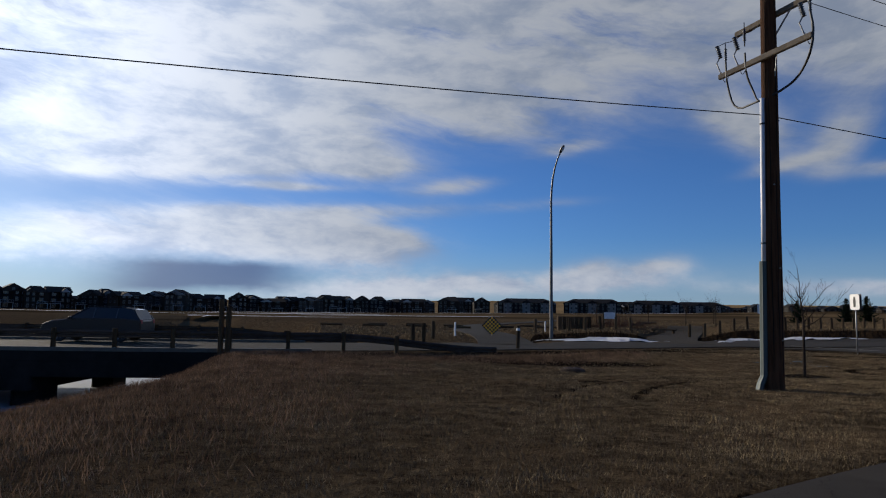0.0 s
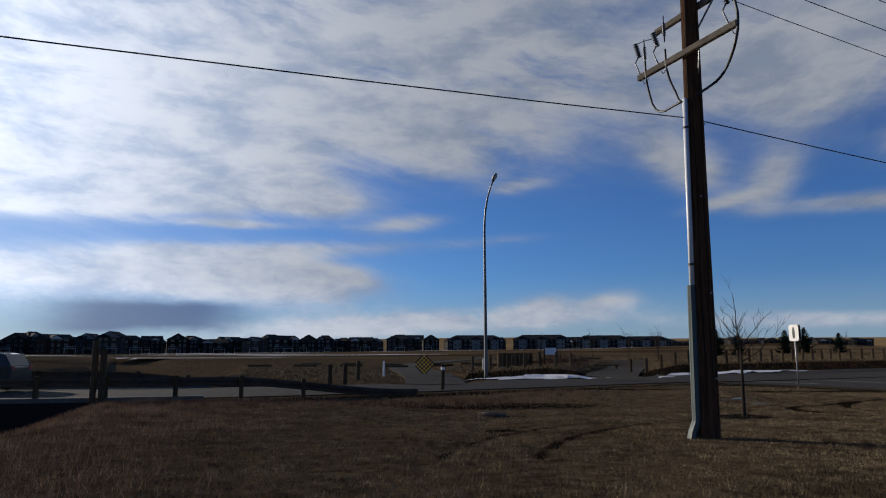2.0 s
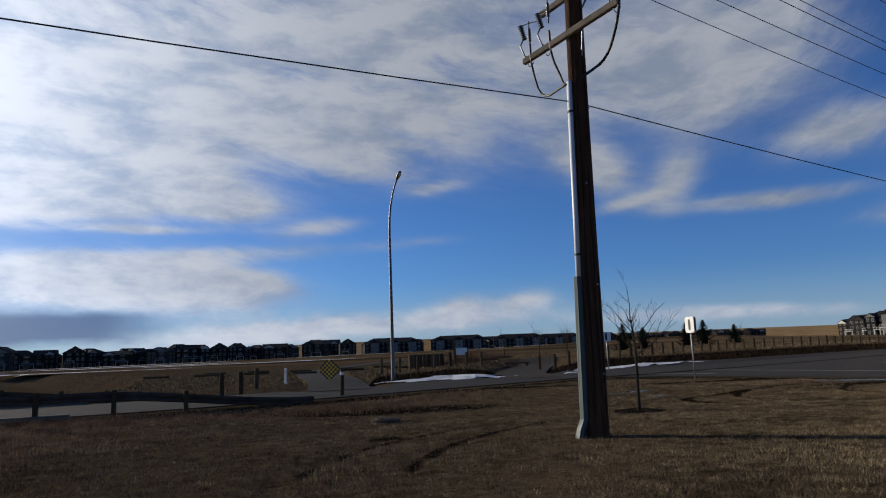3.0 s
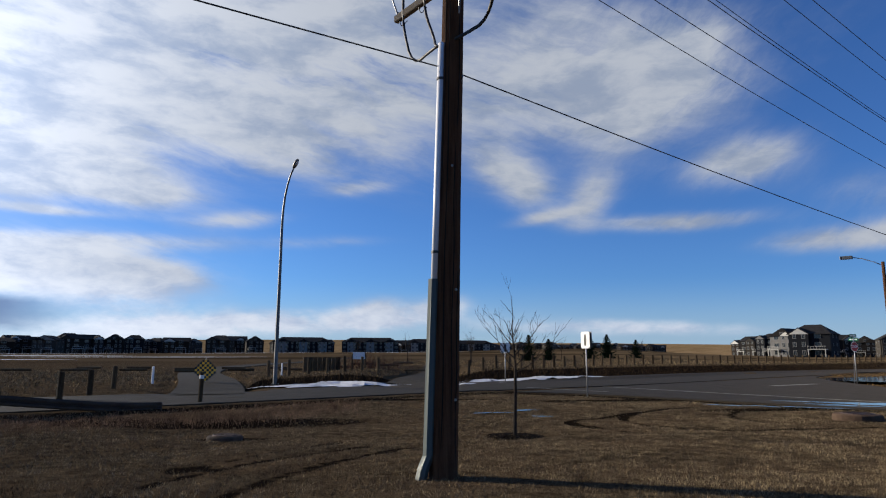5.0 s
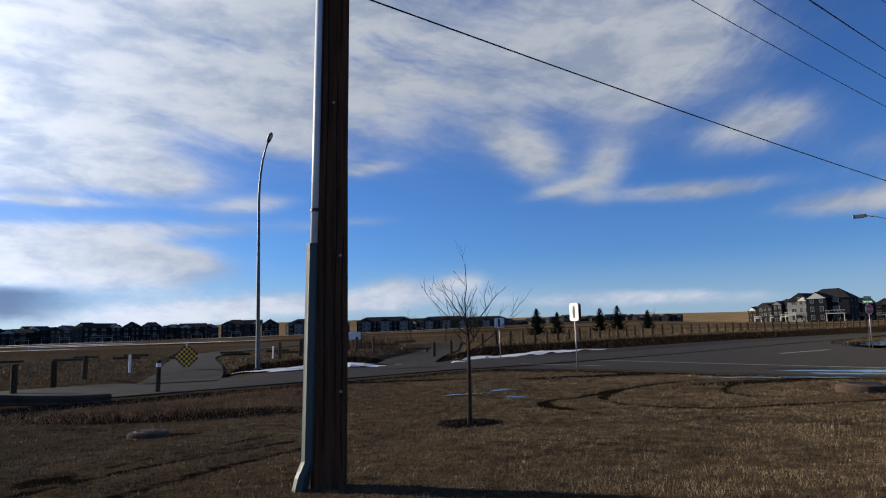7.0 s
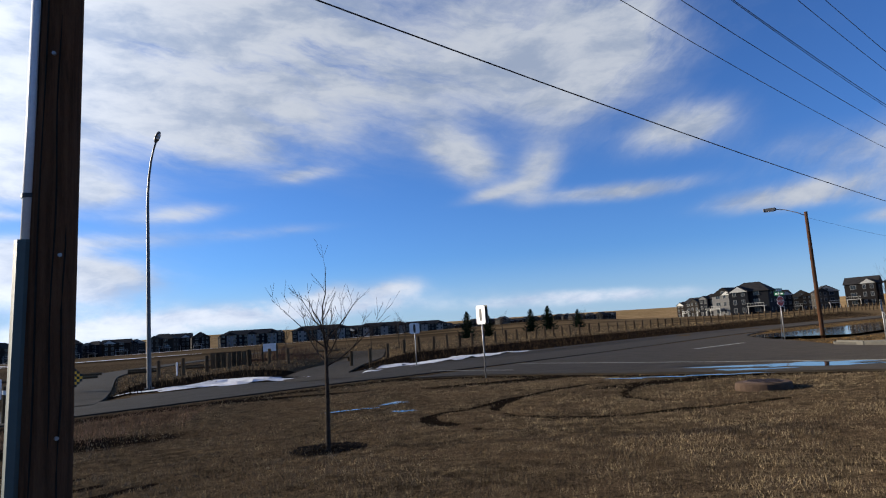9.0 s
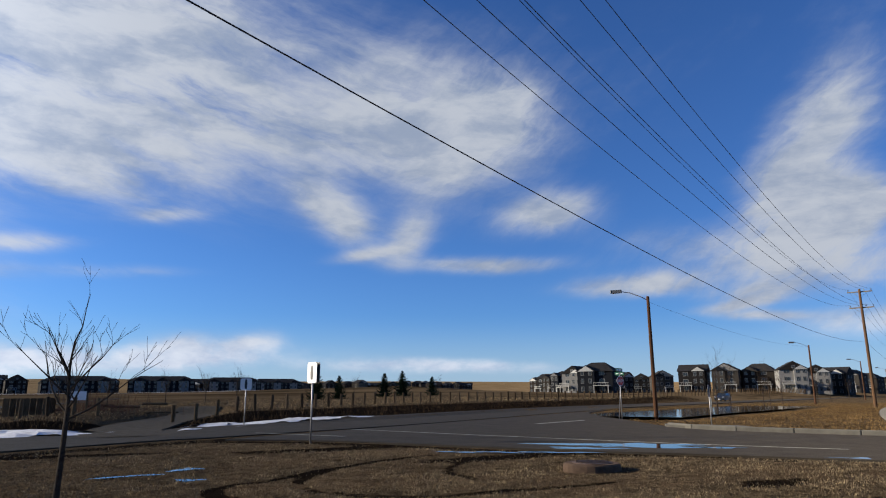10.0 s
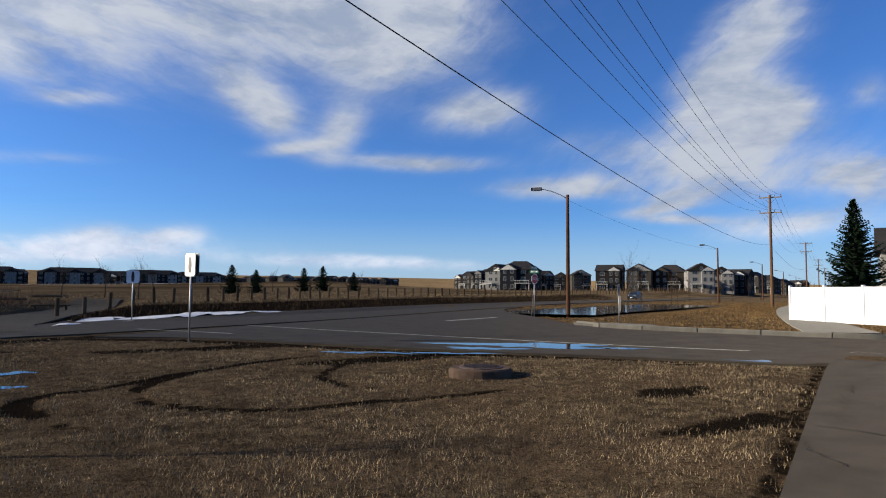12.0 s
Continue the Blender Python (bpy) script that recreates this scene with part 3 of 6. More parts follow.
def build_ground():
    xs, ys = grid_axis(-16, 34, 0.30, 4200), grid_axis(-6, 60, 0.30, 4200)
    X, Y = np.meshgrid(xs, ys)
    Z = height(X, Y)
    bare = bareness(X, Y)
    rr = np.hypot(X - 16, Y - 18)
    Z = Z - 0.06 * np.clip(bare, 0, 1) * (rr < 30) + 0.012 * bumps(X, Y, 5.5, 61) * (rr < 32) * (to_line(X, Y, SIDE_NEAR[::4]) < -1.0)
    nx, ny = len(xs), len(ys)
    co = np.stack([X.ravel(), Y.ravel(), Z.ravel()], 1)
    i = np.arange(nx * ny).reshape(ny, nx)
    quads = np.stack([i[:-1, :-1].ravel(), i[:-1, 1:].ravel(), i[1:, 1:].ravel(), i[1:, :-1].ravel()], 1)
    me = bpy.data.meshes.new("ground")
    me.vertices.add(len(co))
    me.vertices.foreach_set("co", co.ravel())
    me.loops.add(quads.size)
    me.loops.foreach_set("vertex_index", quads.ravel().astype(np.int32))
    me.polygons.add(len(quads))
    me.polygons.foreach_set("loop_start", np.arange(0, quads.size, 4, dtype=np.int32))
    me.update(calc_edges=True)
    me.polygons.foreach_set("use_smooth", np.ones(len(quads), bool))
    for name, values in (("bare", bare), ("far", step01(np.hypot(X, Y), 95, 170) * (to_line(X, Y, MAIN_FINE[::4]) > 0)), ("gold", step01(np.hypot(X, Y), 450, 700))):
        at = me.attributes.new(name, "FLOAT", "POINT")
        at.data.foreach_set("value", values.ravel().astype(np.float32))
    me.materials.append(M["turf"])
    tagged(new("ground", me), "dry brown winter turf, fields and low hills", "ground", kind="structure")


build_ground()


def mesh_of(name, verts, faces, material, smooth=False):
    me = bpy.data.meshes.new(name)
    me.from_pydata([tuple(v) for v in verts], [], faces)
    me.update()
    me.materials.append(material)
    if smooth:
        me.polygons.foreach_set("use_smooth", [True] * len(me.polygons))
    return new(name, me)


def ribbon(name, line, left, right, material, lift, label, category, thick=0.10, crown=0.0, z=None):
    """A slab along a polyline from 'left' to 'right' of it, draped on the land."""
    p = np.array(line, float)
    t = np.gradient(p, axis=0)
    t /= np.linalg.norm(t, axis=1)[:, None]
    nrm = np.stack([-t[:, 1], t[:, 0]], 1)
    cols = np.linspace(left, right, 7)
    verts, faces = [], []
    for k, c in enumerate(cols):
        q = p + nrm * c
        zz = (height(q[:, 0], q[:, 1], False) if z is None else np.full(len(q), z)) + lift
        if crown:
            zz = zz + crown * (1 - (2 * k / 6 - 1) ** 2)
        verts += [(x, y, h) for (x, y), h in zip(q, zz)]
    n, w = len(p), len(cols)
    low = len(verts)
    verts += [(x, y, h - thick) for x, y, h in verts[:n]] + [(x, y, h - thick) for x, y, h in verts[(w - 1) * n:w * n]]
    for k in range(w - 1):
        for i in range(n - 1):
            faces.append((k * n + i, (k + 1) * n + i, (k + 1) * n + i + 1, k * n + i + 1)[::-1] if left < right else (k * n + i, (k + 1) * n + i, (k + 1) * n + i + 1, k * n + i + 1))
    for i in range(n - 1):
        faces.append((low + i, low + i + 1, i + 1, i))
        a = (w - 1) * n
        faces.append((a + i, a + i + 1, low + n + i + 1, low + n + i))
    return tagged(mesh_of(name, verts, faces, material), label, category, kind="structure")


def fill(name, outline, material, lift, label, category, thick=0.08, cell=1.0, kind="structure", z=None):
    """A flat slab with the given outline, draped on the land."""
    bm = B()
    bm.faces.new([bm.verts.new((x, y, 0)) for x, y in outline])
    lo, hi = np.min(outline, 0), np.max(outline, 0)
    for axis in (0, 1):
        for c in np.arange(lo[axis] + cell, hi[axis], cell):
            no, co = [0, 0, 0], [0, 0, 0]
            no[axis], co[axis] = 1, c
            bmesh.ops.bisect_plane(bm, geom=bm.verts[:] + bm.edges[:] + bm.faces[:], plane_co=co, plane_no=no)
    arr = np.array([v.co[:2] for v in bm.verts])
    zz = height(arr[:, 0], arr[:, 1]) if z is None else np.full(len(arr), z)
    for v, h in zip(bm.verts, zz):
        v.co.z = h + lift
    if bm.faces[:] and sum((f.normal.z for f in bm.faces)) < 0:
        bmesh.ops.reverse_faces(bm, faces=bm.faces[:])
    bm.normal_update()
    if thick:
        r = bmesh.ops.extrude_face_region(bm, geom=bm.faces[:])
        # the extruded copy becomes the top
        for v in (g for g in r["geom"] if isinstance(g, bmesh.types.BMVert)):
            v.co.z += thick
        for v in bm.verts:
            v.co.z -= thick
    bmesh.ops.recalc_face_normals(bm, faces=bm.faces[:])
    ob = part(name, bm, material)
    return tagged(ob, label, category, kind=kind)


# ---- roads and paths ----
near_road = np.array([p for p in MAIN_FINE if -130 < p[0] < 420])
ribbon("road", near_road, 4.0, -4.0, M["asphalt"], 0.03, "dark worn asphalt main road", "road", crown=0.035)
j_near = [tuple(p) for p in SIDE_NEAR]
j_far = [tuple(p) for p in SIDE_FAR]
fill("side_road", j_near + j_far[::-1], M["asphalt"], 0.036, "worn asphalt junction and side road", "road", cell=2.5)
ribbon("footpath", FOOT_LEFT, 0.0, -2.7, M["old_asphalt"], 0.035, "cracked grey asphalt footpath through the lawn", "path", crown=0.02)
ribbon("trail", TRAIL, 1.7, -1.7, M["old_asphalt"], 0.085, "pale asphalt trail leading into the fields", "path")
ribbon("driveway", DRIVE, 1.8, -1.8, M["gravel"], 0.085, "gravel track with snow beside it", "road")
WALK = along([(37.0, 24.6), (43.5, 29.6), (58, 40), (80, 54.5), (160, 99)])
ribbon("sidewalk", WALK, 1.3, -1.3, M["concrete"], 0.05, "pale concrete walk beside the verge", "path")


def ground_at(x, y):
    return float(height(np.array([x]), np.array([y]))[0])


# ---- the near utility pole with its switch gear ----
LINE_WAY = Vector((78.5, 45.8, 0)).normalized()      # the overhead line runs this way
LINE_SIDE = Vector((LINE_WAY.y, -LINE_WAY.x, 0))
POLE_FOOT = Vector((5.17, 13.30, 0))


def cutout(parent, x, y, z, way, flip=1):
    """A fused cut-out: ribbed insulator leaning on a bracket, with its lead."""
    bm = B()
    prof = []
    for k in range(7):
        prof += [(0.035, k * 0.05), (0.062, k * 0.05 + 0.015), (0.035, k * 0.05 + 0.03)]
    lathe(bm, prof, 10)
    bmesh.ops.rotate(bm, verts=bm.verts[:], cent=(0, 0, 0), matrix=Matrix.Rotation(radians(14 * flip), 3, "Y"))
    bmesh.ops.translate(bm, verts=bm.verts[:], vec=(x, y, z + 0.42))
    ins = part("cutout_insulator", bm, M["ceramic"], parent, smooth=True)
    bm = B()
    tube(bm, [(x, y, z), (x + 0.10 * flip, y, z + 0.28), (x + 0.02 * flip, y, z + 0.44)], 0.017, 6)
    part("cutout_bracket", bm, M["galvanised"], ins)
    return ins


def arrester(parent, x, y, z):
    bm = B()
    prof = [(0.012, -0.12), (0.02, 0.0)]
    for k in range(6):
        prof += [(0.022, k * 0.05 + 0.02), (0.045, k * 0.05 + 0.035), (0.022, k * 0.05 + 0.05)]
    prof += [(0.012, 0.34), (0.012, 0.48)]
    lathe(bm, prof, 8)
    bmesh.ops.translate(bm, verts=bm.verts[:], vec=(x, y, z))
    return part("surge_arrester", bm, M["ceramic"], parent, smooth=True)


def crossarm(parent, a, b, z, size=(0.10, 0.13)):
    a, b = Vector(a), Vector(b)
    d = b - a
    bm = B()
    turn = Matrix.Rotation(math.atan2(d.y, d.x), 3, "Z")
    mid = (a + b) / 2
    box(bm, mid.x, mid.y, z, d.length, size[0], size[1], 0.012, turn)
    return part("crossarm", bm, M["arm_wood"], parent)


def pin_insulator(parent, p):
    bm = B()
    lathe(bm, [(0.012, 0), (0.012, 0.10), (0.05, 0.10), (0.065, 0.14), (0.04, 0.18), (0.05, 0.21), (0.03, 0.26)], 8, p)
    return part("pin_insulator", bm, M["ceramic"], parent, smooth=True)


def build_near_pole():
    g = ground_at(POLE_FOOT.x, POLE_FOOT.y)
    lean = Vector((0.018, 0.012, 0))
    p = thing("utility_pole", pose(POLE_FOOT.x, POLE_FOOT.y, g), "tall weathered wooden utility pole with grey cable guard and switch gear", "utility pole")

    def axis(z):
        return lean * z + Vector((0, 0, z))
    bm = B()
    tube(bm, [axis(z) for z in (-0.4, 0, 0.5, 2, 4, 6, 8, 10, 11.5, 12.3)], [0.212, 0.21, 0.205, 0.199, 0.190, 0.180, 0.170, 0.160, 0.152, 0.148], 20)
    rng = random.Random(5)
    for v in bm.verts:
        a = math.atan2(v.co.y, v.co.x)
        v.co += Vector((v.co.x, v.co.y, 0)).normalized() * 0.006 * math.sin(5 * a + v.co.z)
    part("pole_shaft", bm, M["pole_wood"], p, smooth=True)
    # drying checks: long dark slivers
    for k, (a0, z0, z1) in enumerate(((-1.9, 0.4, 7.5), (-1.25, 1.0, 5.0), (-0.8, 0.2, 3.0), (-2.3, 4.0, 9.0), (-1.0, 5.2, 8.6))):
        bm = B()
        pts, n = [], 14
        for i in range(n + 1):
            z = z0 + (z1 - z0) * i / n
            rad = 0.208 - 0.0046 * z + 0.002
            a = a0 + 0.05 * math.sin(i * 0.9 + k)
            pts.append(axis(z) + Vector((math.cos(a) * rad, math.sin(a) * rad, 0)))
        tube(bm, pts, [0.001] + [0.006 + 0.003 * rng.random() for _ in range(n - 1)] + [0.001], 4)
        part("check_crack", bm, M["crack"], p)
    for a0, z in ((-1.0, 2.7), (-0.9, 1.1), (-1.5, 4.6), (-0.6, 6.1)):
        bm = B()
        rad = 0.207 - 0.0046 * z
        c = axis(z) + Vector((math.cos(a0) * rad, math.sin(a0) * rad, 0))
        tube(bm, [c, c + Vector((math.cos(a0), math.sin(a0), 0)) * 0.025], 0.018, 8)
        part("bolt", bm, M["galvanised"], p)
    # cable guard and conduit stand on the west face
    gx, gy = -0.228, -0.055
    bm = B()
    for z0, z1, w0, w1 in ((-0.05, 0.14, 0.20, 0.19), (0.14, 0.32, 0.19, 0.15), (0.32, 2.86, 0.15, 0.13)):
        verts = []
        for z, w in ((z0, w0), (z1, w1)):
            c = axis(z) + Vector((gx - (0.11 if z < 0.1 else 0.07 if z < 0.2 else 0), gy, 0)) if z < 0.3 else axis(z) + Vector((gx + 0.006 * z, gy, 0))
            verts.append([bm.verts.new(c + Vector((dx, dy, 0))) for dx, dy in ((-0.075, 0.05), (-0.085, -0.04), (-0.04, -w / 2 - 0.02), (0.03, -w / 2 - 0.02), (0.09, -0.03), (0.09, 0.06))])
        a, b = verts
        for k in range(6):
            bm.faces.new((a[k], a[(k + 1) % 6], b[(k + 1) % 6], b[k]))
        bm.faces.new(b)
    bmesh.ops.remove_doubles(bm, verts=bm.verts[:], dist=0.001)
    bmesh.ops.recalc_face_normals(bm, faces=bm.faces[:])
    part("cable_guard", bm, M["guard"], p, "dark green-grey cable guard with flared foot")
    bm = B()
    tube(bm, [axis(z) + Vector((gx + 0.012 + 0.006 * z, gy - 0.01, 0)) for z in (2.7, 4.2, 6.66)], 0.056, 14)
    con = part("conduit", bm, M["grey_pvc"], p, "pale grey plastic conduit", smooth=True)
    for z in (3.27, 6.05):
        bm = B()
        c = axis(z) + Vector((gx + 0.012 + 0.006 * z, gy - 0.01, 0))
        tube(bm, [c - Vector((0, 0, 0.02)), c + Vector((0, 0, 0.02))], 0.066, 14)
        part("strap", bm, M["rubber"], con)
    # the two lower crossarms, one each side of the shaft
    c1, c2 = axis(7.62) - LINE_WAY * 0.215, axis(8.75) + LINE_WAY * 0.215
    arm_way = LINE_SIDE
    crossarm(p, c1 - arm_way * 1.36, c1 + arm_way * 1.40, 7.62)
    crossarm(p, c2 - arm_way * 1.25, c2 + arm_way * 1.4, 8.75)
    top1 = axis(11.12) + LINE_WAY * 0.16
    top2 = axis(9.77) + LINE_WAY * 0.16
    crossarm(p, top1 - LINE_SIDE * 1.3, top1 + LINE_SIDE * 1.3, 11.12)
    crossarm(p, top2 - LINE_SIDE * 1.2, top2 + LINE_SIDE * 1.2, 9.77)
    for top, z, spots in ((top1, 11.19, (-0.3, 0.8, 1.22)), (top2, 9.84, (-1.0, -0.25, 0.6))):
        for s in spots:
            q = top + LINE_SIDE * s
            pin_insulator(p, (q.x, q.y, z))
    for s, f in ((-1.3, -1), (-0.72, -1), (1.2, -1)):
        q = c1 + arm_way * s
        cutout(p, q.x, q.y, 7.68, arm_way, f)
    for s in (-1.15, -0.52):
        q = c1 + arm_way * s
        arrester(p, q.x, q.y - 0.06, 7.95 + (0.25 if s > -0.6 else 0))
    q = c1 + arm_way * 1.36
    arrester(p, q.x, q.y, 8.15)
    # braces and fittings at the upper arm
    bm = B()
    q = c2 + arm_way * 0.5
    tube(bm, [tuple(q), tuple(axis(8.1) + Vector((0.1, 0.05, 0)))], 0.02, 6)
    part("arm_brace", bm, M["galvanised"], p)
    bm = B()
    tube(bm, [tuple(c1 + arm_way * 0.45), tuple(axis(7.15) + Vector((0.08, -0.16, 0)))], 0.015, 6)
    part("arm_brace", bm, M["galvanised"], p)
    # leads
    pot = axis(6.62) + Vector((gx + 0.05, gy, 0))

    def cable(pts, r=0.018):
        bm = B()
        pts = along3(pts)
        tube(bm, pts, r, 6)
        return part("lead_cable", bm, M["rubber"], p, smooth=True)
    e1 = c1 + arm_way * 1.36
    cable([e1 + Vector((0, 0, 0.55)), e1 + Vector((0.05, -0.02, 0.1)), e1 + Vector((-0.05, -0.05, -0.45)), axis(7.05) + Vector((0.55, -0.2, 0)), axis(6.75) + Vector((0.15, -0.22, 0)), pot], 0.028)
    for s, low in ((-1.15, 0.62), (-0.52, 0.35)):
        a = c1 + arm_way * s
        cable([a + Vector((0, -0.06, 0.3)), a + Vector((0, -0.08, -0.25)), a + Vector((0.18, -0.05, -low - 0.35)), pot + Vector((-0.1, 0, -0.02)), pot], 0.024)
    for s in (-1.3, -0.72, 1.2):
        a = c1 + arm_way * s
        cable([a + Vector((-0.08, 0, 0.78)), a + Vector((0.15, 0.1, 0.92)), a + Vector((0.35, 0.1, 1.15 if s > 0 else 0.95)), c2 + arm_way * (s * 0.5)], 0.009)
        cable([a + Vector((0, -0.05, 0.1)), a + Vector((0.05, -0.08, -0.22)), a + Vector((0.16, -0.05, -0.05))], 0.009)
    cable([axis(9.4) + Vector((-0.3, 0, 0)), axis(9.6) + Vector((-0.3, 0, 0)), axis(9.9) + Vector((-0.3, 0.05, 0)), top2 - LINE_SIDE * 0.5], 0.009)
    cable([c2 + arm_way * 1.1, c2 + arm_way * 1.0 + Vector((0, 0, 0.6)), axis(9.6) + Vector((0.5, 0, 0)), top2 + LINE_SIDE * 0.9], 0.009)
    return p


def along3(points):
    p = [Vector(q) for q in points]
    for _ in range(2):
        q = [p[0]]
        for a, b in zip(p, p[1:]):
            q += [a.lerp(b, 0.25), a.lerp(b, 0.75)]
        q.append(p[-1])
        p = q
    return p


build_near_pole()

# the rest of the line
FAR_POLES = [POLE_FOOT + Vector((78.4, 45.8, 0)) + Vector((74.8, 42.0, 0)) * k for k in range(7)]


def build_line_pole():
    p = thing("utility_pole", pose(FAR_POLES[0].x, FAR_POLES[0].y, ground_at(FAR_POLES[0].x, FAR_POLES[0].y)), "brown wooden utility pole with two crossarms", "utility pole", "poles along the overhead line")
    bm = B()
    tube(bm, [(0, 0, z) for z in (-0.3, 0, 4, 9, 13.4)], [0.19, 0.185, 0.17, 0.15, 0.13], 12)
    part("pole_shaft", bm, surface("pale_pole", (0.09, 0.05, 0.026), (0.19, 0.11, 0.06), 2.0, 0.85, 0.4, 40, stretch=(5, 5, 0.4)), p, smooth=True)
    for z in (13.1, 11.25):
        o = LINE_WAY * 0.15
        crossarm(p, o - LINE_SIDE * 1.25, o + LINE_SIDE * 1.25, z)
        for s in (-1.15, 0.45, 1.15):
            q = o + LINE_SIDE * s
            pin_insulator(p, (q.x, q.y, z + 0.06))
        for s in (-0.7, 0.7):
            bm = B()
            tube(bm, [tuple(o + LINE_SIDE * s + Vector((0, 0, z - 0.06))), tuple(o + Vector((0, 0, z - 0.75)))], 0.018, 5)
            part("arm_brace", bm, M["galvanised"], p)
    return p


first_far = build_line_pole()
for q in FAR_POLES[1:]:
    copy_thing(first_far, pose(q.x, q.y, ground_at(q.x, q.y)))


def wire(a, b, sag, r, label):
    bm = B()
    tube(bm, hang(a, b, sag), r, 5)
    tagged(part("overhead_wire", bm, M["rubber"]), label, "wire", "overhead wires")


def string_line():
    posts = [POLE_FOOT - Vector((78.4, 45.8, 0))] + [POLE_FOOT] + FAR_POLES[:4]
    for i, (a, b) in enumerate(zip(posts, posts[1:])):
        ga, gb = (ground_at(q.x, q.y) if i or q is not posts[0] else 0.0 for q in (a, b))
        la = Vector((0.22, 0.16, 0)) if a is POLE_FOOT else Vector()
        lb = Vector((0.22, 0.16, 0)) if b is POLE_FOOT else Vector()
        for near_z, far_z, near_s in ((11.45, 13.42, (-0.3, 0.8, 1.25)), (10.1, 11.57, (-1.0, -0.2, 0.6))):
            if i == 0:
                break
            for s, first_s in zip((-1.12, 0.45, 1.12), near_s):
                o, fo = (LINE_SIDE * k + LINE_WAY * 0.15 for k in (s, first_s if i == 1 else s))
                wire(a + fo + la + Vector((0, 0, ga + (near_z if i == 1 else far_z))), b + o + Vector((0, 0, gb + far_z)), 2.3, 0.010, "thin dark bare power line between the poles")
        za, zb = (6.8 if i == 0 else 6.3 if i == 1 else 7.4), (6.3 if i == 0 else 7.4)
        wire(a + la * 0.5 - LINE_SIDE * 0.1 + Vector((0, 0, ga + za)), b + lb * 0.5 - LINE_SIDE * 0.1 + Vector((0, 0, gb + zb)), 1.45 if i == 0 else 1.3, 0.012, "thicker black telephone cable below the power lines")


string_line()


# ---- street lamps ----
def davit_lamp():
    x, y = -0.70, 42.9
    p = thing("street_lamp", pose(x, y, ground_at(x, y)), "tall grey steel davit street lamp beside the road", "street lamp")
    d = Vector((0.55, -0.84, 0)).normalized()
    bm = B()
    pts = [Vector((0, 0, z)) for z in (-0.2, 0, 2.5, 5, 7.5, 9.4)]
    pts += [d * (1.85 * (1 - math.cos(a))) * 1.0 + Vector((0, 0, 9.4 + 3.4 * math.sin(a))) for a in (0.25, 0.5, 0.75, 1.0, 1.2)]
    rad = [0.12, 0.118, 0.108, 0.098, 0.085, 0.075, 0.068, 0.062, 0.056, 0.05, 0.046]
    tube(bm, pts, rad, 12)
    part("lamp_post", bm, M["lamp_metal"], p, smooth=True)
    bm = B()
    box(bm, 0, 0, 0.04, 0.42, 0.42, 0.06, 0.01)
    part("base_plate", bm, M["lamp_metal"], p)
    end = pts[-1]
    tip = (pts[-1] - pts[-2]).normalized()
    bm = B()
    r = bmesh.ops.create_uvsphere(bm, u_segments=12, v_segments=8, radius=1.0)
    turn = Vector((1, 0, 0)).rotation_difference(tip).to_matrix()
    for v in bm.verts:
        z = v.co.z * (0.13 if v.co.z > 0 else 0.07)
        v.co = turn @ Vector((v.co.x * 0.36 + 0.3, v.co.y * 0.17, z)) + end
    h = part("lamp_head", bm, M["lamp_metal"], p, smooth=True)
    bm = B()
    r = bmesh.ops.create_uvsphere(bm, u_segments=10, v_segments=6, radius=1.0)
    for v in bm.verts:
        v.co = turn @ Vector((v.co.x * 0.2 + 0.36, v.co.y * 0.12, v.co.z * 0.07 - 0.05)) + end
    part("lens", bm, M["lamp_glass"], h, smooth=True)


davit_lamp()


def wood_lamp():
    p = thing("street_lamp", pose(42.3, 47.2, -0.2), "brown wooden lamp pole with a metal arm and flat lamp head", "street lamp", "lamp poles along the road")
    bm = B()
    tube(bm, [(0, 0, z) for z in (-0.3, 0, 3, 6.5, 8.9)], [0.16, 0.155, 0.14, 0.125, 0.11], 12)
    part("lamp_post", bm, M["pole_wood"], p, smooth=True)
    d = Vector((-0.69, 0.72, 0)).normalized()
    bm = B()
    tube(bm, [(0, 0, 8.6), tuple(d * 0.5 + Vector((0, 0, 8.9))), tuple(d * 1.3 + Vector((0, 0, 9.25))), tuple(d * 2.0 + Vector((0, 0, 9.4)))], 0.032, 8)
    part("lamp_arm", bm, M["galvanised"], p, smooth=True)
    bm = B()
    box(bm, 0, 0, 0, 0.75, 0.3, 0.14, 0.04, Matrix.Rotation(math.atan2(d.y, d.x), 3, "Z"))
    bmesh.ops.translate(bm, verts=bm.verts[:], vec=d * 2.3 + Vector((0, 0, 9.4)))
    h = part("lamp_head", bm, M["lamp_metal"], p)
    bm = B()
    box(bm, 0, 0, 0, 0.5, 0.22, 0.05, 0.02, Matrix.Rotation(math.atan2(d.y, d.x), 3, "Z"))
    bmesh.ops.translate(bm, verts=bm.verts[:], vec=d * 2.32 + Vector((0, 0, 9.31)))
    part("lens", bm, M["lamp_glass"], h)
    return p


lamp_a = wood_lamp()
for k in range(1, 8):
    x, y = 42.3 + 58.7 * k, 47.2 + 33.0 * k
    copy_thing(lamp_a, pose(x, y, ground_at(x, y)))
wire((42.3, 47.2, 8.3), (101.0, 80.2, 8.6), 0.8, 0.008, "thin feeder wire between the lamp poles")


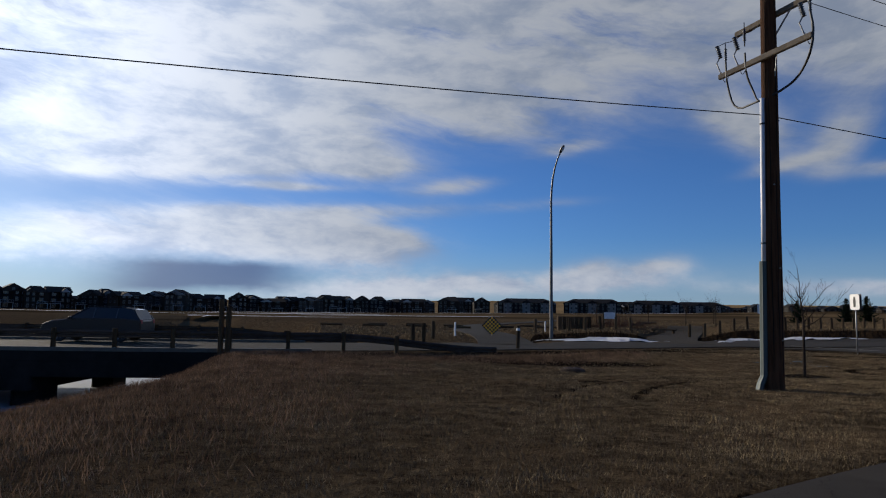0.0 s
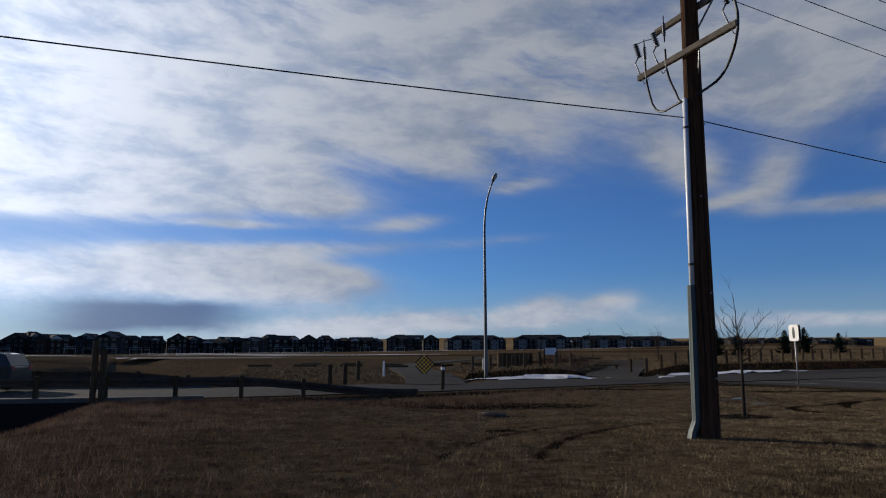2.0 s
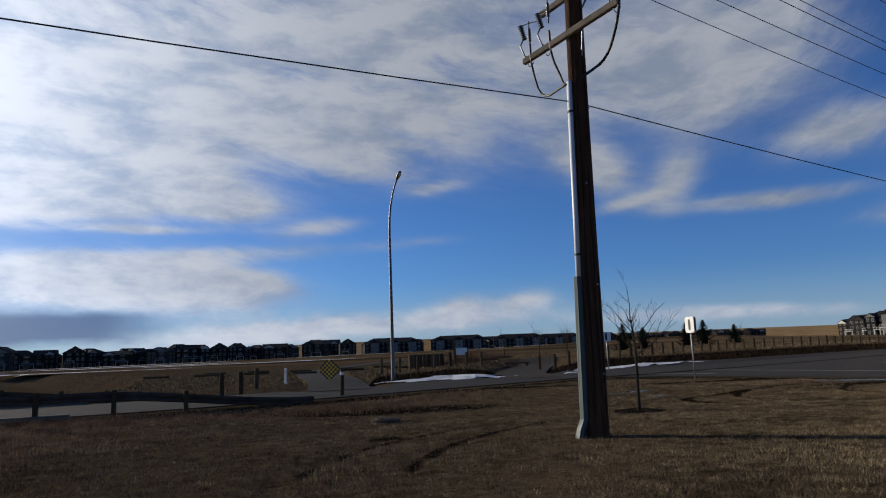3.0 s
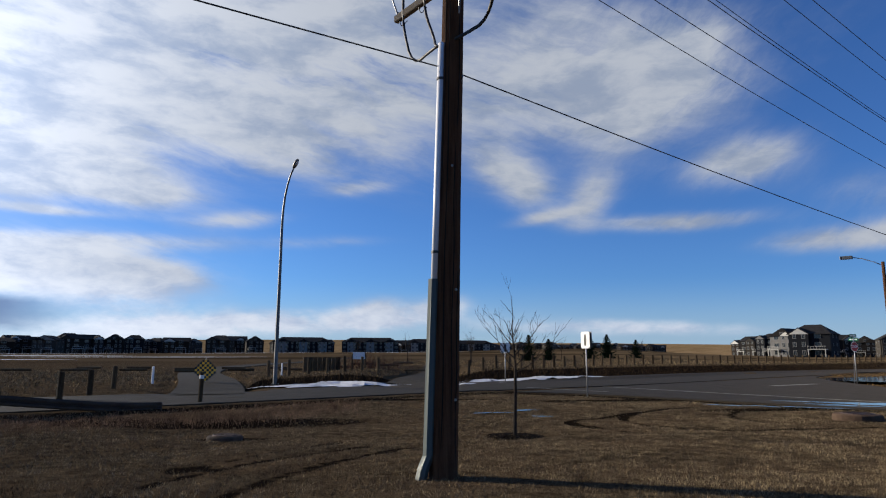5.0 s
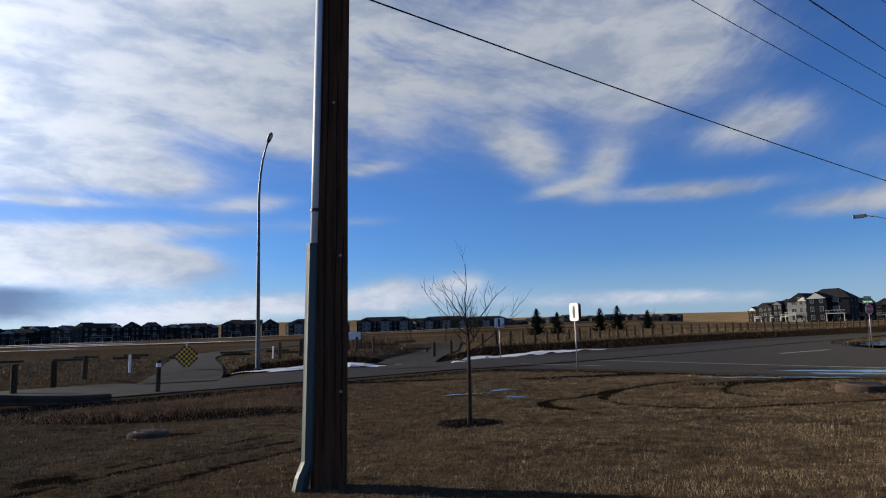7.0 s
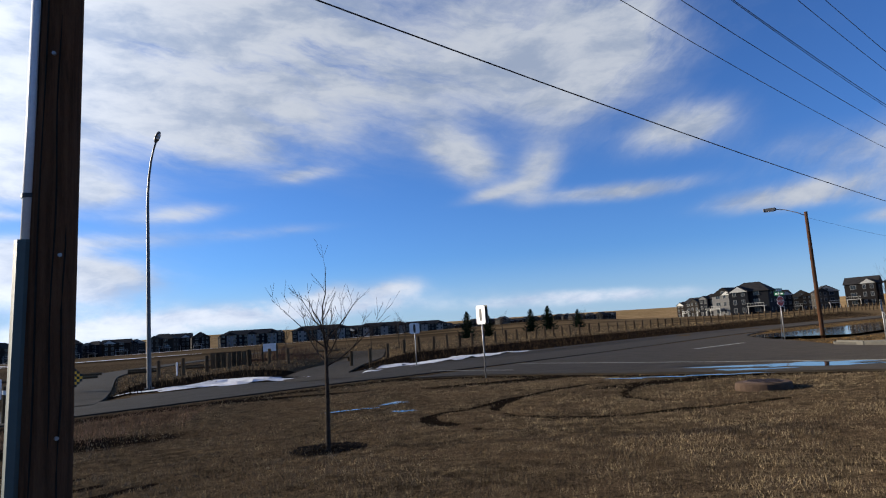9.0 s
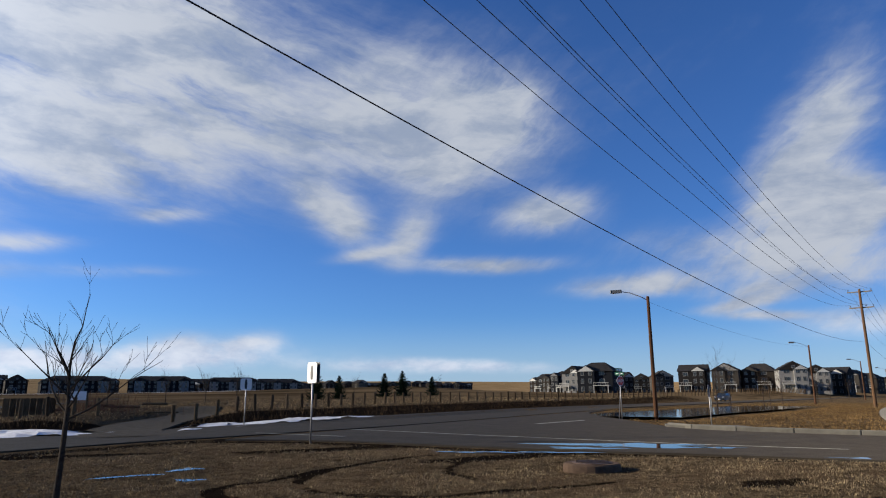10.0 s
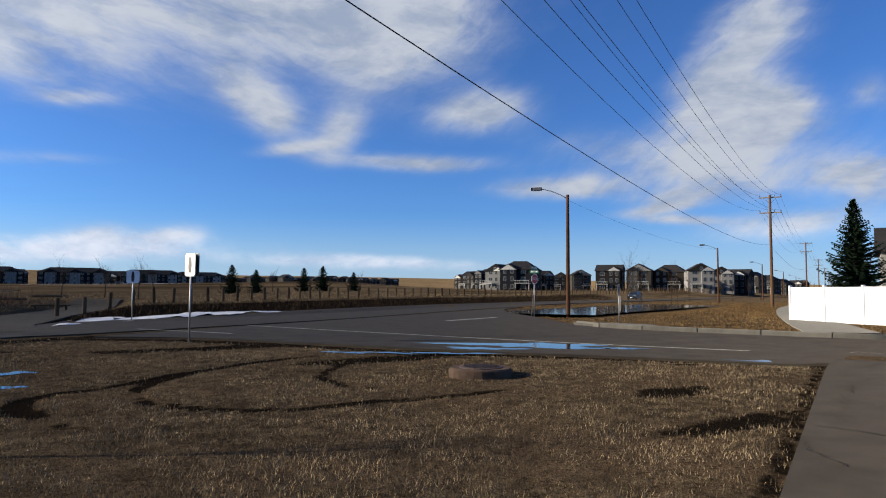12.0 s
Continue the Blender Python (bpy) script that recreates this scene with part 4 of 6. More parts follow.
# ---- bridge over the creek, guard rails ----
def creek_and_bridge():
    line = along(CREEK)
    ribbon("creek", line, 5.6, -5.6, M["creek"], 0.0, "pale half-frozen creek water under the bridge", "water", thick=0.02, z=-2.45)
    span = np.array([p for p in MAIN_FINE if -36 < p[0] < -11.5])
    t = np.gradient(span, axis=0)
    t /= np.linalg.norm(t, axis=1)[:, None]
    nrm = np.stack([-t[:, 1], t[:, 0]], 1)
    zr = height(span[:, 0], span[:, 1], False)
    bridge = thing("bridge", pose(0, 0, 0), "concrete road bridge, coloured as in shade, on wall piers over creek", "bridge")

    def beam(name, a, b, z0, z1, material):
        bm = B()
        rows = []
        for (x, y), n, z in zip(span, nrm, zr):
            rows.append([bm.verts.new((x + n[0] * o, y + n[1] * o, z + h)) for o, h in ((a, z0), (b, z0), (b, z1), (a, z1))])
        for p, q in zip(rows, rows[1:]):
            for k in range(4):
                bm.faces.new((p[k], p[(k + 1) % 4], q[(k + 1) % 4], q[k]))
        bm.faces.new(rows[0][::-1])
        bm.faces.new(rows[-1])
        bmesh.ops.recalc_face_normals(bm, faces=bm.faces[:])
        return part(name, bm, material, bridge)
    beam("deck", -4.75, 4.75, -0.42, -0.02, M["shaded_concrete"])
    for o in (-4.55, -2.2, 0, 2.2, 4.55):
        beam("girder", o - 0.22, o + 0.22, -1.05, -0.423, M["shaded_concrete"])
    beam("curb", -4.78, -4.35, -0.018, 0.14, M["concrete"])
    beam("curb", 4.35, 4.78, -0.018, 0.14, M["concrete"])
    for px in (-33.0, -21.6):
        i = int(np.argmin(np.abs(span[:, 0] - px)))
        (x, y), n, z = span[i], nrm[i], zr[i]
        turn = Matrix.Rotation(math.atan2(n[1], n[0]), 3, "Z")
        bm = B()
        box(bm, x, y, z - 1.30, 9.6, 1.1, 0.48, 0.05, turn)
        cap = part("pier_cap", bm, M["shaded_concrete"], bridge)
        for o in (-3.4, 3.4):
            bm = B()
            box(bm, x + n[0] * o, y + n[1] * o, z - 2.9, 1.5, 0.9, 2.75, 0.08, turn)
            part("pier_column", bm, M["shaded_concrete"], bridge)
    for px in (-35.5, -12.2):
        i = int(np.argmin(np.abs(span[:, 0] - px)))
        (x, y), n, z = span[i], nrm[i], zr[i]
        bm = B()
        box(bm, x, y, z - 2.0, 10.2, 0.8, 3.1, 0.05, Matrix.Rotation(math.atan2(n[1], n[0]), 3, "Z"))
        part("abutment", bm, M["shaded_concrete"], bridge)


creek_and_bridge()


def guard_rail(offset, x0, x1, end_drop=True):
    """Corrugated steel beam on posts beside the road, its end bent down to the ground."""
    pts = np.array([p for p in along(MAIN_FINE) if x0 < p[0] < x1])
    t = np.gradient(pts, axis=0)
    t /= np.linalg.norm(t, axis=1)[:, None]
    q = pts + np.stack([-t[:, 1], t[:, 0]], 1) * offset
    z = height(q[:, 0], q[:, 1], False) + 0.06
    run = np.concatenate([[0], np.cumsum(np.linalg.norm(np.diff(q, axis=0), axis=1))])
    drop = step01(run, run[-1] - 8.0, run[-1]) * 0.62 if end_drop else run * 0
    rail = thing("guard_rail", pose(0, 0, 0), "dull grey corrugated steel guard rail with short posts", "guard rail", "guard rails by the bridge")
    s = 1 if offset < 0 else -1
    prof = [(0.0, 0.44), (0.05, 0.48), (0.05, 0.54), (0.0, 0.58), (0.0, 0.61), (0.05, 0.65), (0.05, 0.71), (0.0, 0.75)]
    bm = B()
    rows = []
    for (x, y), (tx, ty), h, d in zip(q, t, z, drop):
        rows.append([bm.verts.new((x - ty * s * -o, y + tx * s * -o, h + k - d)) for o, k in prof])
    for a, b in zip(rows, rows[1:]):
        for k in range(len(prof) - 1):
            bm.faces.new((a[k], a[k + 1], b[k + 1], b[k]))
    r = bmesh.ops.solidify(bm, geom=bm.faces[:], thickness=0.006)
    part("rail_beam", bm, M["steel_rail"], rail)
    bm = B()
    box(bm, 0, 0, 0.33, 0.16, 0.16, 1.0, 0.015)
    post = part("post", bm, M["post_wood"], rail)
    me = post.data
    first = True
    for dist in np.arange(0.8, run[-1] - 3, 2.3):
        i = int(np.argmin(np.abs(run - dist)))
        o = post if first else new("post", me)
        first = False
        o.parent = rail
        n = Vector((-t[i][1], t[i][0], 0)) * (-0.12 if offset < 0 else 0.12)
        o.matrix_basis = pose(q[i][0] + n.x, q[i][1] + n.y, z[i] - drop[i] * 0.8, 0, 0, math.degrees(math.atan2(t[i][1], t[i][0])))


guard_rail(-4.55, -60, -5.0)
guard_rail(4.55, -60, -9.0)


def sign_post_pair():
    x, y = -13.2, 21.9
    p = thing("marker_post", pose(x, y, ground_at(x, y)), "tall dark timber marker posts beside the bridge end", "post")
    for dx, h in ((0, 2.3), (0.32, 2.0)):
        bm = B()
        box(bm, dx, 0, h / 2 - 0.4, 0.16, 0.16, h + 0.8, 0.015)
        part("post", bm, M["post_wood"], p)


sign_post_pair()


# ---- posts and fences ----
def round_post(height_m=1.15, r=0.12):
    bm = B()
    lathe(bm, [(r, -0.3), (r, height_m * 0.5), (r * 0.97, height_m - 0.03), (r * 0.8, height_m)], 9)
    me = bpy.data.meshes.new("post")
    bm.to_mesh(me)
    bm.free()
    me.materials.append(M["post_wood"])
    return me


POST = round_post()


def post_fence(points, spacing, label, hm=1.0):
    fence = thing("post_fence", pose(0, 0, 0), label, "fence", "timber post fences")
    pts = [Vector((x, y, 0)) for x, y in points]
    rng = random.Random(11)
    carry = 0.0
    for a, b in zip(pts, pts[1:]):
        length, d = (b - a).length, carry
        while d < length:
            q = a.lerp(b, d / length)
            o = new("post", POST)
            o.parent = fence
            o.matrix_basis = pose(q.x, q.y, ground_at(q.x, q.y), rng.uniform(-2, 2), rng.uniform(-2, 2), rng.uniform(0, 360)) @ Matrix.Diagonal((1, 1, hm * rng.uniform(0.93, 1.06), 1))
            d += spacing
        carry = d - length
    return fence


post_fence([(10.1, 54.6), (23, 67), (36.8, 79.4), (58, 92.5), (94, 110), (150, 139), (230, 181)], 2.0, "long row of brown round timber posts along the verge")
post_fence([(-2.3, 52.4), (0.6, 54.0), (6.2, 57.6)], 1.55, "brown timber posts beside the gravel track")
post_fence([(-7.6, 31.6), (-8.0, 38.9)], 3.5, "short row of brown timber posts by the trail")


def slim_post(name, x, y, h, r, material, label, lean=0.0, band=None):
    p = thing(name, pose(x, y, ground_at(x, y), lean, lean * 0.6, 0), label, "post")
    bm = B()
    lathe(bm, [(r, -0.3), (r, h - 0.04), (r * 0.75, h)], 10)
    part("post_shaft", bm, material, p)
    if band:
        bm = B()
        lathe(bm, [(r + 0.004, h - 0.25), (r + 0.004, h - 0.12)], 10)
        part("reflector_band", bm, band, p)


slim_post("marker_post", -1.88, 29.75, 1.15, 0.085, M["post_wood"], "leaning brown roadside marker post with a pale band", 2.5, M["sign_white"])
slim_post("white_post", -7.2, 42.2, 0.95, 0.07, M["sign_white"], "short white post at the trail edge")
slim_post("white_post", -1.0, 53.5, 0.9, 0.06, M["sign_white"], "short white post at the trail edge")
slim_post("white_post", -1.6, 54.6, 0.9, 0.06, M["sign_white"], "short white post at the trail edge")


def log_rails():
    bm = B()
    tube(bm, [(-1.15, 0, 0.22), (1.15, 0, 0.22)], 0.11, 8)
    first = part("log_rail", bm, M["post_wood"])
    tagged(first, "dark timber rail lying along the trail edge", "log", "log rails by the trail")
    x, y = -24, 63
    first.matrix_basis = pose(x, y, ground_at(x, y), 0, 0, 4)
    for k in range(1, 16):
        row = k % 2
        x, y = -24 + 2.2 * k, 63 + 0.35 * k + row * 9
        copy_thing(first, pose(x, y, ground_at(x, y), 0, 0, random.Random(k).uniform(-6, 10)))


log_rails()


# ---- signs ----
def metal_post(parent, h, r=0.03):
    bm = B()
    tube(bm, [(0, 0, -0.3), (0, 0, h)], r, 8)
    return part("sign_post", bm, M["galvanised"], parent, smooth=True)


def plate(parent, name, w, h, z, yaw, material, back, off=0.04, bevel=0.0):
    """A thin sign plate with a face and a back."""
    turn = Matrix.Rotation(radians(yaw), 3, "Z")
    bm = B()
    box(bm, 0, -off, z, w, 0.006, h)
    if bevel:
        es = [e for e in bm.edges if abs(e.verts[0].co.y - e.verts[1].co.y) > 0.003]
        bmesh.ops.bevel(bm, geom=es, offset=bevel, segments=3, affect="EDGES")
    bmesh.ops.transform(bm, matrix=turn.to_4x4(), verts=bm.verts[:])
    face = part(name, bm, material, parent)
    bm = B()
    box(bm, 0, -off + 0.008, z, w * 0.98, 0.006, h * 0.98)
    bmesh.ops.transform(bm, matrix=turn.to_4x4(), verts=bm.verts[:])
    part("sign_back", bm, back, face)
    return face


def symbol(face, z, yaw, off, scale=1.0):
    """A plain dark upright shape in place of the pictogram."""
    turn = Matrix.Rotation(radians(yaw), 3, "Z")
    bm = B()
    pts = [(-0.05, 0.25), (0.04, 0.25), (0.07, 0.0), (0.05, -0.25), (-0.06, -0.25), (-0.08, 0.0)]
    vs = [bm.verts.new((x * scale, -off - 0.0055, z + y * scale)) for x, y in pts]
    f = bm.faces.new(vs)
    r = bmesh.ops.extrude_face_region(bm, geom=[f])
    bmesh.ops.translate(bm, verts=[g for g in r["geom"] if isinstance(g, bmesh.types.BMVert)], vec=(0, -0.003, 0))
    bmesh.ops.recalc_face_normals(bm, faces=bm.faces[:])
    bmesh.ops.transform(bm, matrix=turn.to_4x4(), verts=bm.verts[:])
    part("symbol", bm, M["sign_black"], face)


def crossing_sign(x, y, h, yaw, second=None, size=(0.6, 0.75)):
    p = thing("crossing_sign", pose(x, y, ground_at(x, y) + 0.0), "white crossing sign with a dark symbol on a thin steel post", "road sign", "crossing signs at the junction")
    metal_post(p, h)
    face = plate(p, "sign_face", size[0], size[1], h - size[1] / 2, yaw, M["sign_white"], M["sign_back"], bevel=0.05)
    symbol(face, h - size[1] / 2, yaw, 0.04)
    if second is not None:
        f2 = plate(p, "sign_face", size[0], size[1], h - size[1] / 2, second, M["sign_white"], M["sign_back"], off=0.09, bevel=0.05)
        symbol(f2, h - size[1] / 2, second, 0.09)
    return p


crossing_sign(14.15, 32.5, 2.85, -62, 127, (0.52, 0.75))
crossing_sign(13.44, 45.9, 2.5, -14, None, (0.6, 0.62))


def edge_sign():
    p = thing("crossing_sign", pose(35.0, 34.6, 0.0), "narrow traffic sign seen edge-on on a steel post at the kerb", "road sign", "crossing signs at the junction")
    metal_post(p, 2.0)
    plate(p, "sign_face", 0.6, 0.6, 1.7, 224, M["sign_white"], M["sign_back"], bevel=0.05)
    plate(p, "sign_face", 0.5, 0.7, 1.0, 52, M["sign_white"], M["sign_back"], off=0.05, bevel=0.04)


edge_sign()


def lettering(face, text, size, z, yaw, off, material):
    cu = bpy.data.curves.new("lettering", "FONT")
    cu.body, cu.size, cu.align_x, cu.align_y, cu.extrude = text, size, "CENTER", "CENTER", 0.002
    ob = new("lettering", cu)
    cu.materials.append(material)
    ob.parent = face
    a = radians(yaw)
    ob.matrix_basis = pose(math.sin(a) * (off + 0.007), -math.cos(a) * (off + 0.007), z, 90, 0, yaw)
    return ob


def stop_sign():
    x, y = 38.1, 45.7
    p = thing("stop_sign", pose(x, y, ground_at(x, y)), "red octagonal stop sign under a green street-name sign", "road sign")
    metal_post(p, 3.25, 0.03)
    yaw = 12
    turn = Matrix.Rotation(radians(yaw), 4, "Z")
    for name, rad, off, mt in (("white_border", 0.36, 0.04, "sign_white"), ("red_face", 0.33, 0.046, "sign_red")):
        bm = B()
        vs = [bm.verts.new((rad * math.cos(math.pi / 8 + k * math.pi / 4), -off, 2.55 + rad * math.sin(math.pi / 8 + k * math.pi / 4))) for k in range(8)]
        f = bm.faces.new(vs)
        r = bmesh.ops.extrude_face_region(bm, geom=[f])
        bmesh.ops.translate(bm, verts=[g for g in r["geom"] if isinstance(g, bmesh.types.BMVert)], vec=(0, 0.004, 0))
        bmesh.ops.recalc_face_normals(bm, faces=bm.faces[:])
        bmesh.ops.transform(bm, matrix=turn, verts=bm.verts[:])
        face = part(name, bm, M[mt], p)
    lettering(face, "STOP", 0.24, 2.55, yaw, 0.046, M["sign_white"])
    for z, w, yw in ((3.3, 1.1, 30), (3.05, 0.6, -50)):
        f = plate(p, "name_blade", w, 0.22, z, yw, M["sign_green"], M["sign_green"], off=0.0)
        for s in (-0.28, 0.02, 0.27):
            bm = B()
            box(bm, s * w, -0.006, z, w * 0.22, 0.006, 0.08)
            bmesh.ops.transform(bm, matrix=Matrix.Rotation(radians(yw), 4, "Z"), verts=bm.verts[:])
            part("bar", bm, M["sign_white"], f)
    bm = B()
    tube(bm, [(-0.55, -0.4, -0.1), (-0.1, -0.05, 1.9)], 0.02, 6)
    part("prop", bm, M["sign_back"], p)


stop_sign()


def checker_sign():
    x, y = -4.96, 44.7
    p = thing("checkerboard_sign", pose(x, y, ground_at(x, y)), "orange and black checkerboard diamond sign at the trail entrance", "road sign")
    metal_post(p, 1.5, 0.03)
    cell = 0.135
    for i in range(-4, 5):
        for j in range(-4, 5):
            if abs(i) + abs(j) > 5:
                continue
            bm = B()
            box(bm, i * cell, -0.05, 0.78 + j * cell, cell - 0.003, 0.006, cell - 0.003)
            part("checker_square", bm, M["sign_orange"] if (i + j) % 2 == 0 else M["sign_black"], p)


checker_sign()


# ---- concrete manholes ----
def manhole(x, y, r, h, label):
    p = thing("manhole", pose(x, y, ground_at(x, y)), label, "manhole")
    bm = B()
    lathe(bm, [(r * 1.04, -0.2), (r * 1.02, h * 0.5), (r, h - 0.03), (r - 0.04, h), (r * 0.72, h), (r * 0.72, h - 0.03)], 24)
    part("riser", bm, M["brown_concrete"], p)
    bm = B()
    lathe(bm, [(r * 0.70, h - 0.028), (r * 0.70, h + 0.012), (r * 0.62, h + 0.02)], 20)
    cover = part("cover", bm, M["rust_iron"], p)
    for k in range(-3, 4):
        bm = B()
        w = math.sqrt(max((r * 0.6) ** 2 - (k * r * 0.16) ** 2, 0.01))
        box(bm, 0, k * r * 0.16, h + 0.024, 2 * w, r * 0.06, 0.012)
        part("cover_rib", bm, M["rust_iron"], cover)


M["brown_concrete"] = surface("brown_concrete", (0.06, 0.04, 0.027), (0.13, 0.088, 0.06), 4, 0.9, 0.4, 60)
M["rust_iron"] = surface("rust_iron", (0.04, 0.026, 0.02), (0.10, 0.06, 0.04), 9, 0.7, 0.3, 60, metal=0.4)
manhole(17.9, 20.9, 0.62, 0.17, "low concrete manhole riser with a rusty lid in the turf")
manhole(0.75, 20.7, 0.42, 0.10, "weathered low concrete manhole rim in the turf")


# ---- snow and water lying about ----
def patch(name, cx, cy, sx, sy, yaw, material, label, category, lift, seed, thick=0.0, n=36, rough=0.22):
    rng = random.Random(seed)
    ph = [rng.uniform(0, 6.28) for _ in range(5)]
    c, s = math.cos(radians(yaw)), math.sin(radians(yaw))
    out = []
    for k in range(n):
        a = 2 * math.pi * k / n
        r = 1 + rough * (math.sin(2 * a + ph[0]) * 0.5 + math.sin(3 * a + ph[1]) * 0.6 + math.sin(5 * a + ph[2]) * 0.5 + math.sin(9 * a + ph[3]) * 0.35 + math.sin(14 * a + ph[4]) * 0.25)
        u, v = sx * r * math.cos(a), sy * r * math.sin(a)
        out.append((cx + u * c - v * s, cy + u * s + v * c))
    ob = fill(name, out, material, lift, label, category, thick=thick, cell=0.7, kind="structure")
    return ob


SNOW = ((3.8, 43.6, 4.2, 1.9, 26), (18.0, 51.6, 6.6, 2.2, 43), (12.2, 47.6, 2.2, 0.9, 45))
for k, (cx, cy, sx, sy, yaw) in enumerate(SNOW):
    ob = patch("snow", cx, cy, sx, sy, yaw, M["snow"], "dirty melting snow bank beside the road", "snow", 0.03, 20 + k, 0.0, n=64, rough=0.42)
    c, q = math.cos(radians(yaw)), math.sin(radians(yaw))
    for v in ob.data.vertices:
        a, b = ((v.co.x - cx) * c + (v.co.y - cy) * q) / sx, ((v.co.y - cy) * c - (v.co.x - cx) * q) / sy
        rim = max(0.0, 1 - (a * a + b * b) * 0.8)
        v.co.z += rim * (0.13 + 0.07 * math.sin(v.co.x * 2.3 + 1.7 * v.co.y) * math.sin(v.co.y * 3.1) + 0.05 * math.sin(v.co.x * 5.1 - v.co.y * 4.3))
for k, (cx, cy, sx, sy) in enumerate(((-40, 150, 22, 3), (-75, 165, 26, 4), (-95, 200, 30, 4), (-60, 120, 16, 2.0), (-120, 140, 30, 3.0), (-30, 215, 20, 2.5), (-85, 240, 24, 2), (20, 205, 18, 2))):
    patch("snow", cx, cy, sx, sy, 5, M["snow"], "thin strip of old snow in the field", "snow", 0.2, 60 + k, 0.0)
PUDDLE_LIFT = 0.085
POOLS = ((23.0, 25.9, 2.1, 0.95, -30, 0.05), (21.0, 25.6, 0.9, 0.4, -35, 0.045), (24.6, 24.0, 0.8, 0.25, -35, 0.045), (17.4, 26.7, 0.7, 0.18, -50, 0.02), (18.3, 26.0, 0.6, 0.16, -45, 0.02),
         (19.4, 25.2, 0.7, 0.17, -40, 0.02), (20.3, 24.6, 0.5, 0.13, -30, 0.02), (25.6, 19.2, 1.1, 0.25, -57, 0.045), (26.8, 17.6, 0.9, 0.2, -57, 0.045))
LAWN_POOLS = ((9.9, 26.4, 0.5, 0.28, 10, 0.0), (9.8, 24.4, 0.35, 0.18, 0, 0.0), (8.7, 25.7, 0.8, 0.14, 8, 0.0))
for k, (cx, cy, sx, sy, yaw, lift) in enumerate(POOLS + LAWN_POOLS):
    fl = patch("puddle", cx, cy, sx, sy, yaw, M["puddle"], "shallow meltwater puddle reflecting the sky", "puddle", 0.02, 40 + k, 0.0, rough=0.42)
    zs = [v.co.z for v in fl.data.vertices]
    top = sorted(zs)[int(len(zs) * 0.6)] + lift - 0.02 if lift < 0.03 else -0.029
    for v in fl.data.vertices:
        v.co.z = top
DITCH = along(DITCH_LINE)
ribbon("ditch_water", DITCH, 4.6, -4.6, M["puddle"], 0.0, "still meltwater standing in the roadside ditch", "water", thick=0.01, z=-0.045)


# ---- kerbs and road markings ----
def kerb_run(points, label, h=0.13, w=0.25, seg=2.4):
    k = thing("kerb", pose(0, 0, 0), label, "kerb", kind="structure")
    pts = along(points)
    run = np.concatenate([[0], np.cumsum(np.linalg.norm(np.diff(pts, axis=0), axis=1))])
    me = None
    for d in np.arange(0, run[-1] - seg, seg):
        a = np.array([np.interp(d, run, pts[:, i]) for i in (0, 1)])
        b = np.array([np.interp(d + seg, run, pts[:, i]) for i in (0, 1)])
        if me is None:
            bm = B()
            box(bm, 0, 0, 0, seg - 0.02, w, h + 0.12, 0.025)
            ob = part("kerb_stone", bm, M["concrete"], k)
            me = ob.data
        else:
            ob = new("kerb_stone", me)
            ob.parent = k
        m = (a + b) / 2
        ob.matrix_basis = pose(m[0], m[1], -0.02 + h / 2 - 0.06 + 0.03, 0, 0, math.degrees(math.atan2(b[1] - a[1], b[0] - a[0])))


kerb_run([(33.0, 35.4), (32.1, 32.6), (33.3, 28.4), (35.9, 23.0), (40.3, 15.5), (48.3, 3.2), (60, -13)], "pale concrete kerb round the junction corner")


def island():
    out = [(32.4, 35.0), (32.4, 32.9), (33.2, 31.9), (34.8, 31.8), (35.7, 33.2), (35.5, 35.2), (34.6, 36.2), (33.3, 36.1)]
    fill("kerb_apron", out, M["concrete"], 0.14, "pale concrete apron at the kerb end", "pavement", thick=0.12, cell=0.8)


island()


def stripe(points, w, label):
    line = along(points)
    ribbon("road_line", line, w / 2, -w / 2, M["paint_line"], 0.043, label, "road marking", thick=0.004)


stripe([(17.8, 40.2), (20.2, 35.0), (22.4, 30.4), (25.0, 25.4), (27.2, 22.0), (29.6, 18.8), (36, 9)], 0.14, "worn pale edge line along the side road")
stripe([(9.6, 44.0), (13.0, 39.5), (16.0, 34.8)], 0.14, "worn pale line across the junction")
stripe([(28.6, 41.0), (33.8, 44.0)], 0.35, "worn white stop bar")


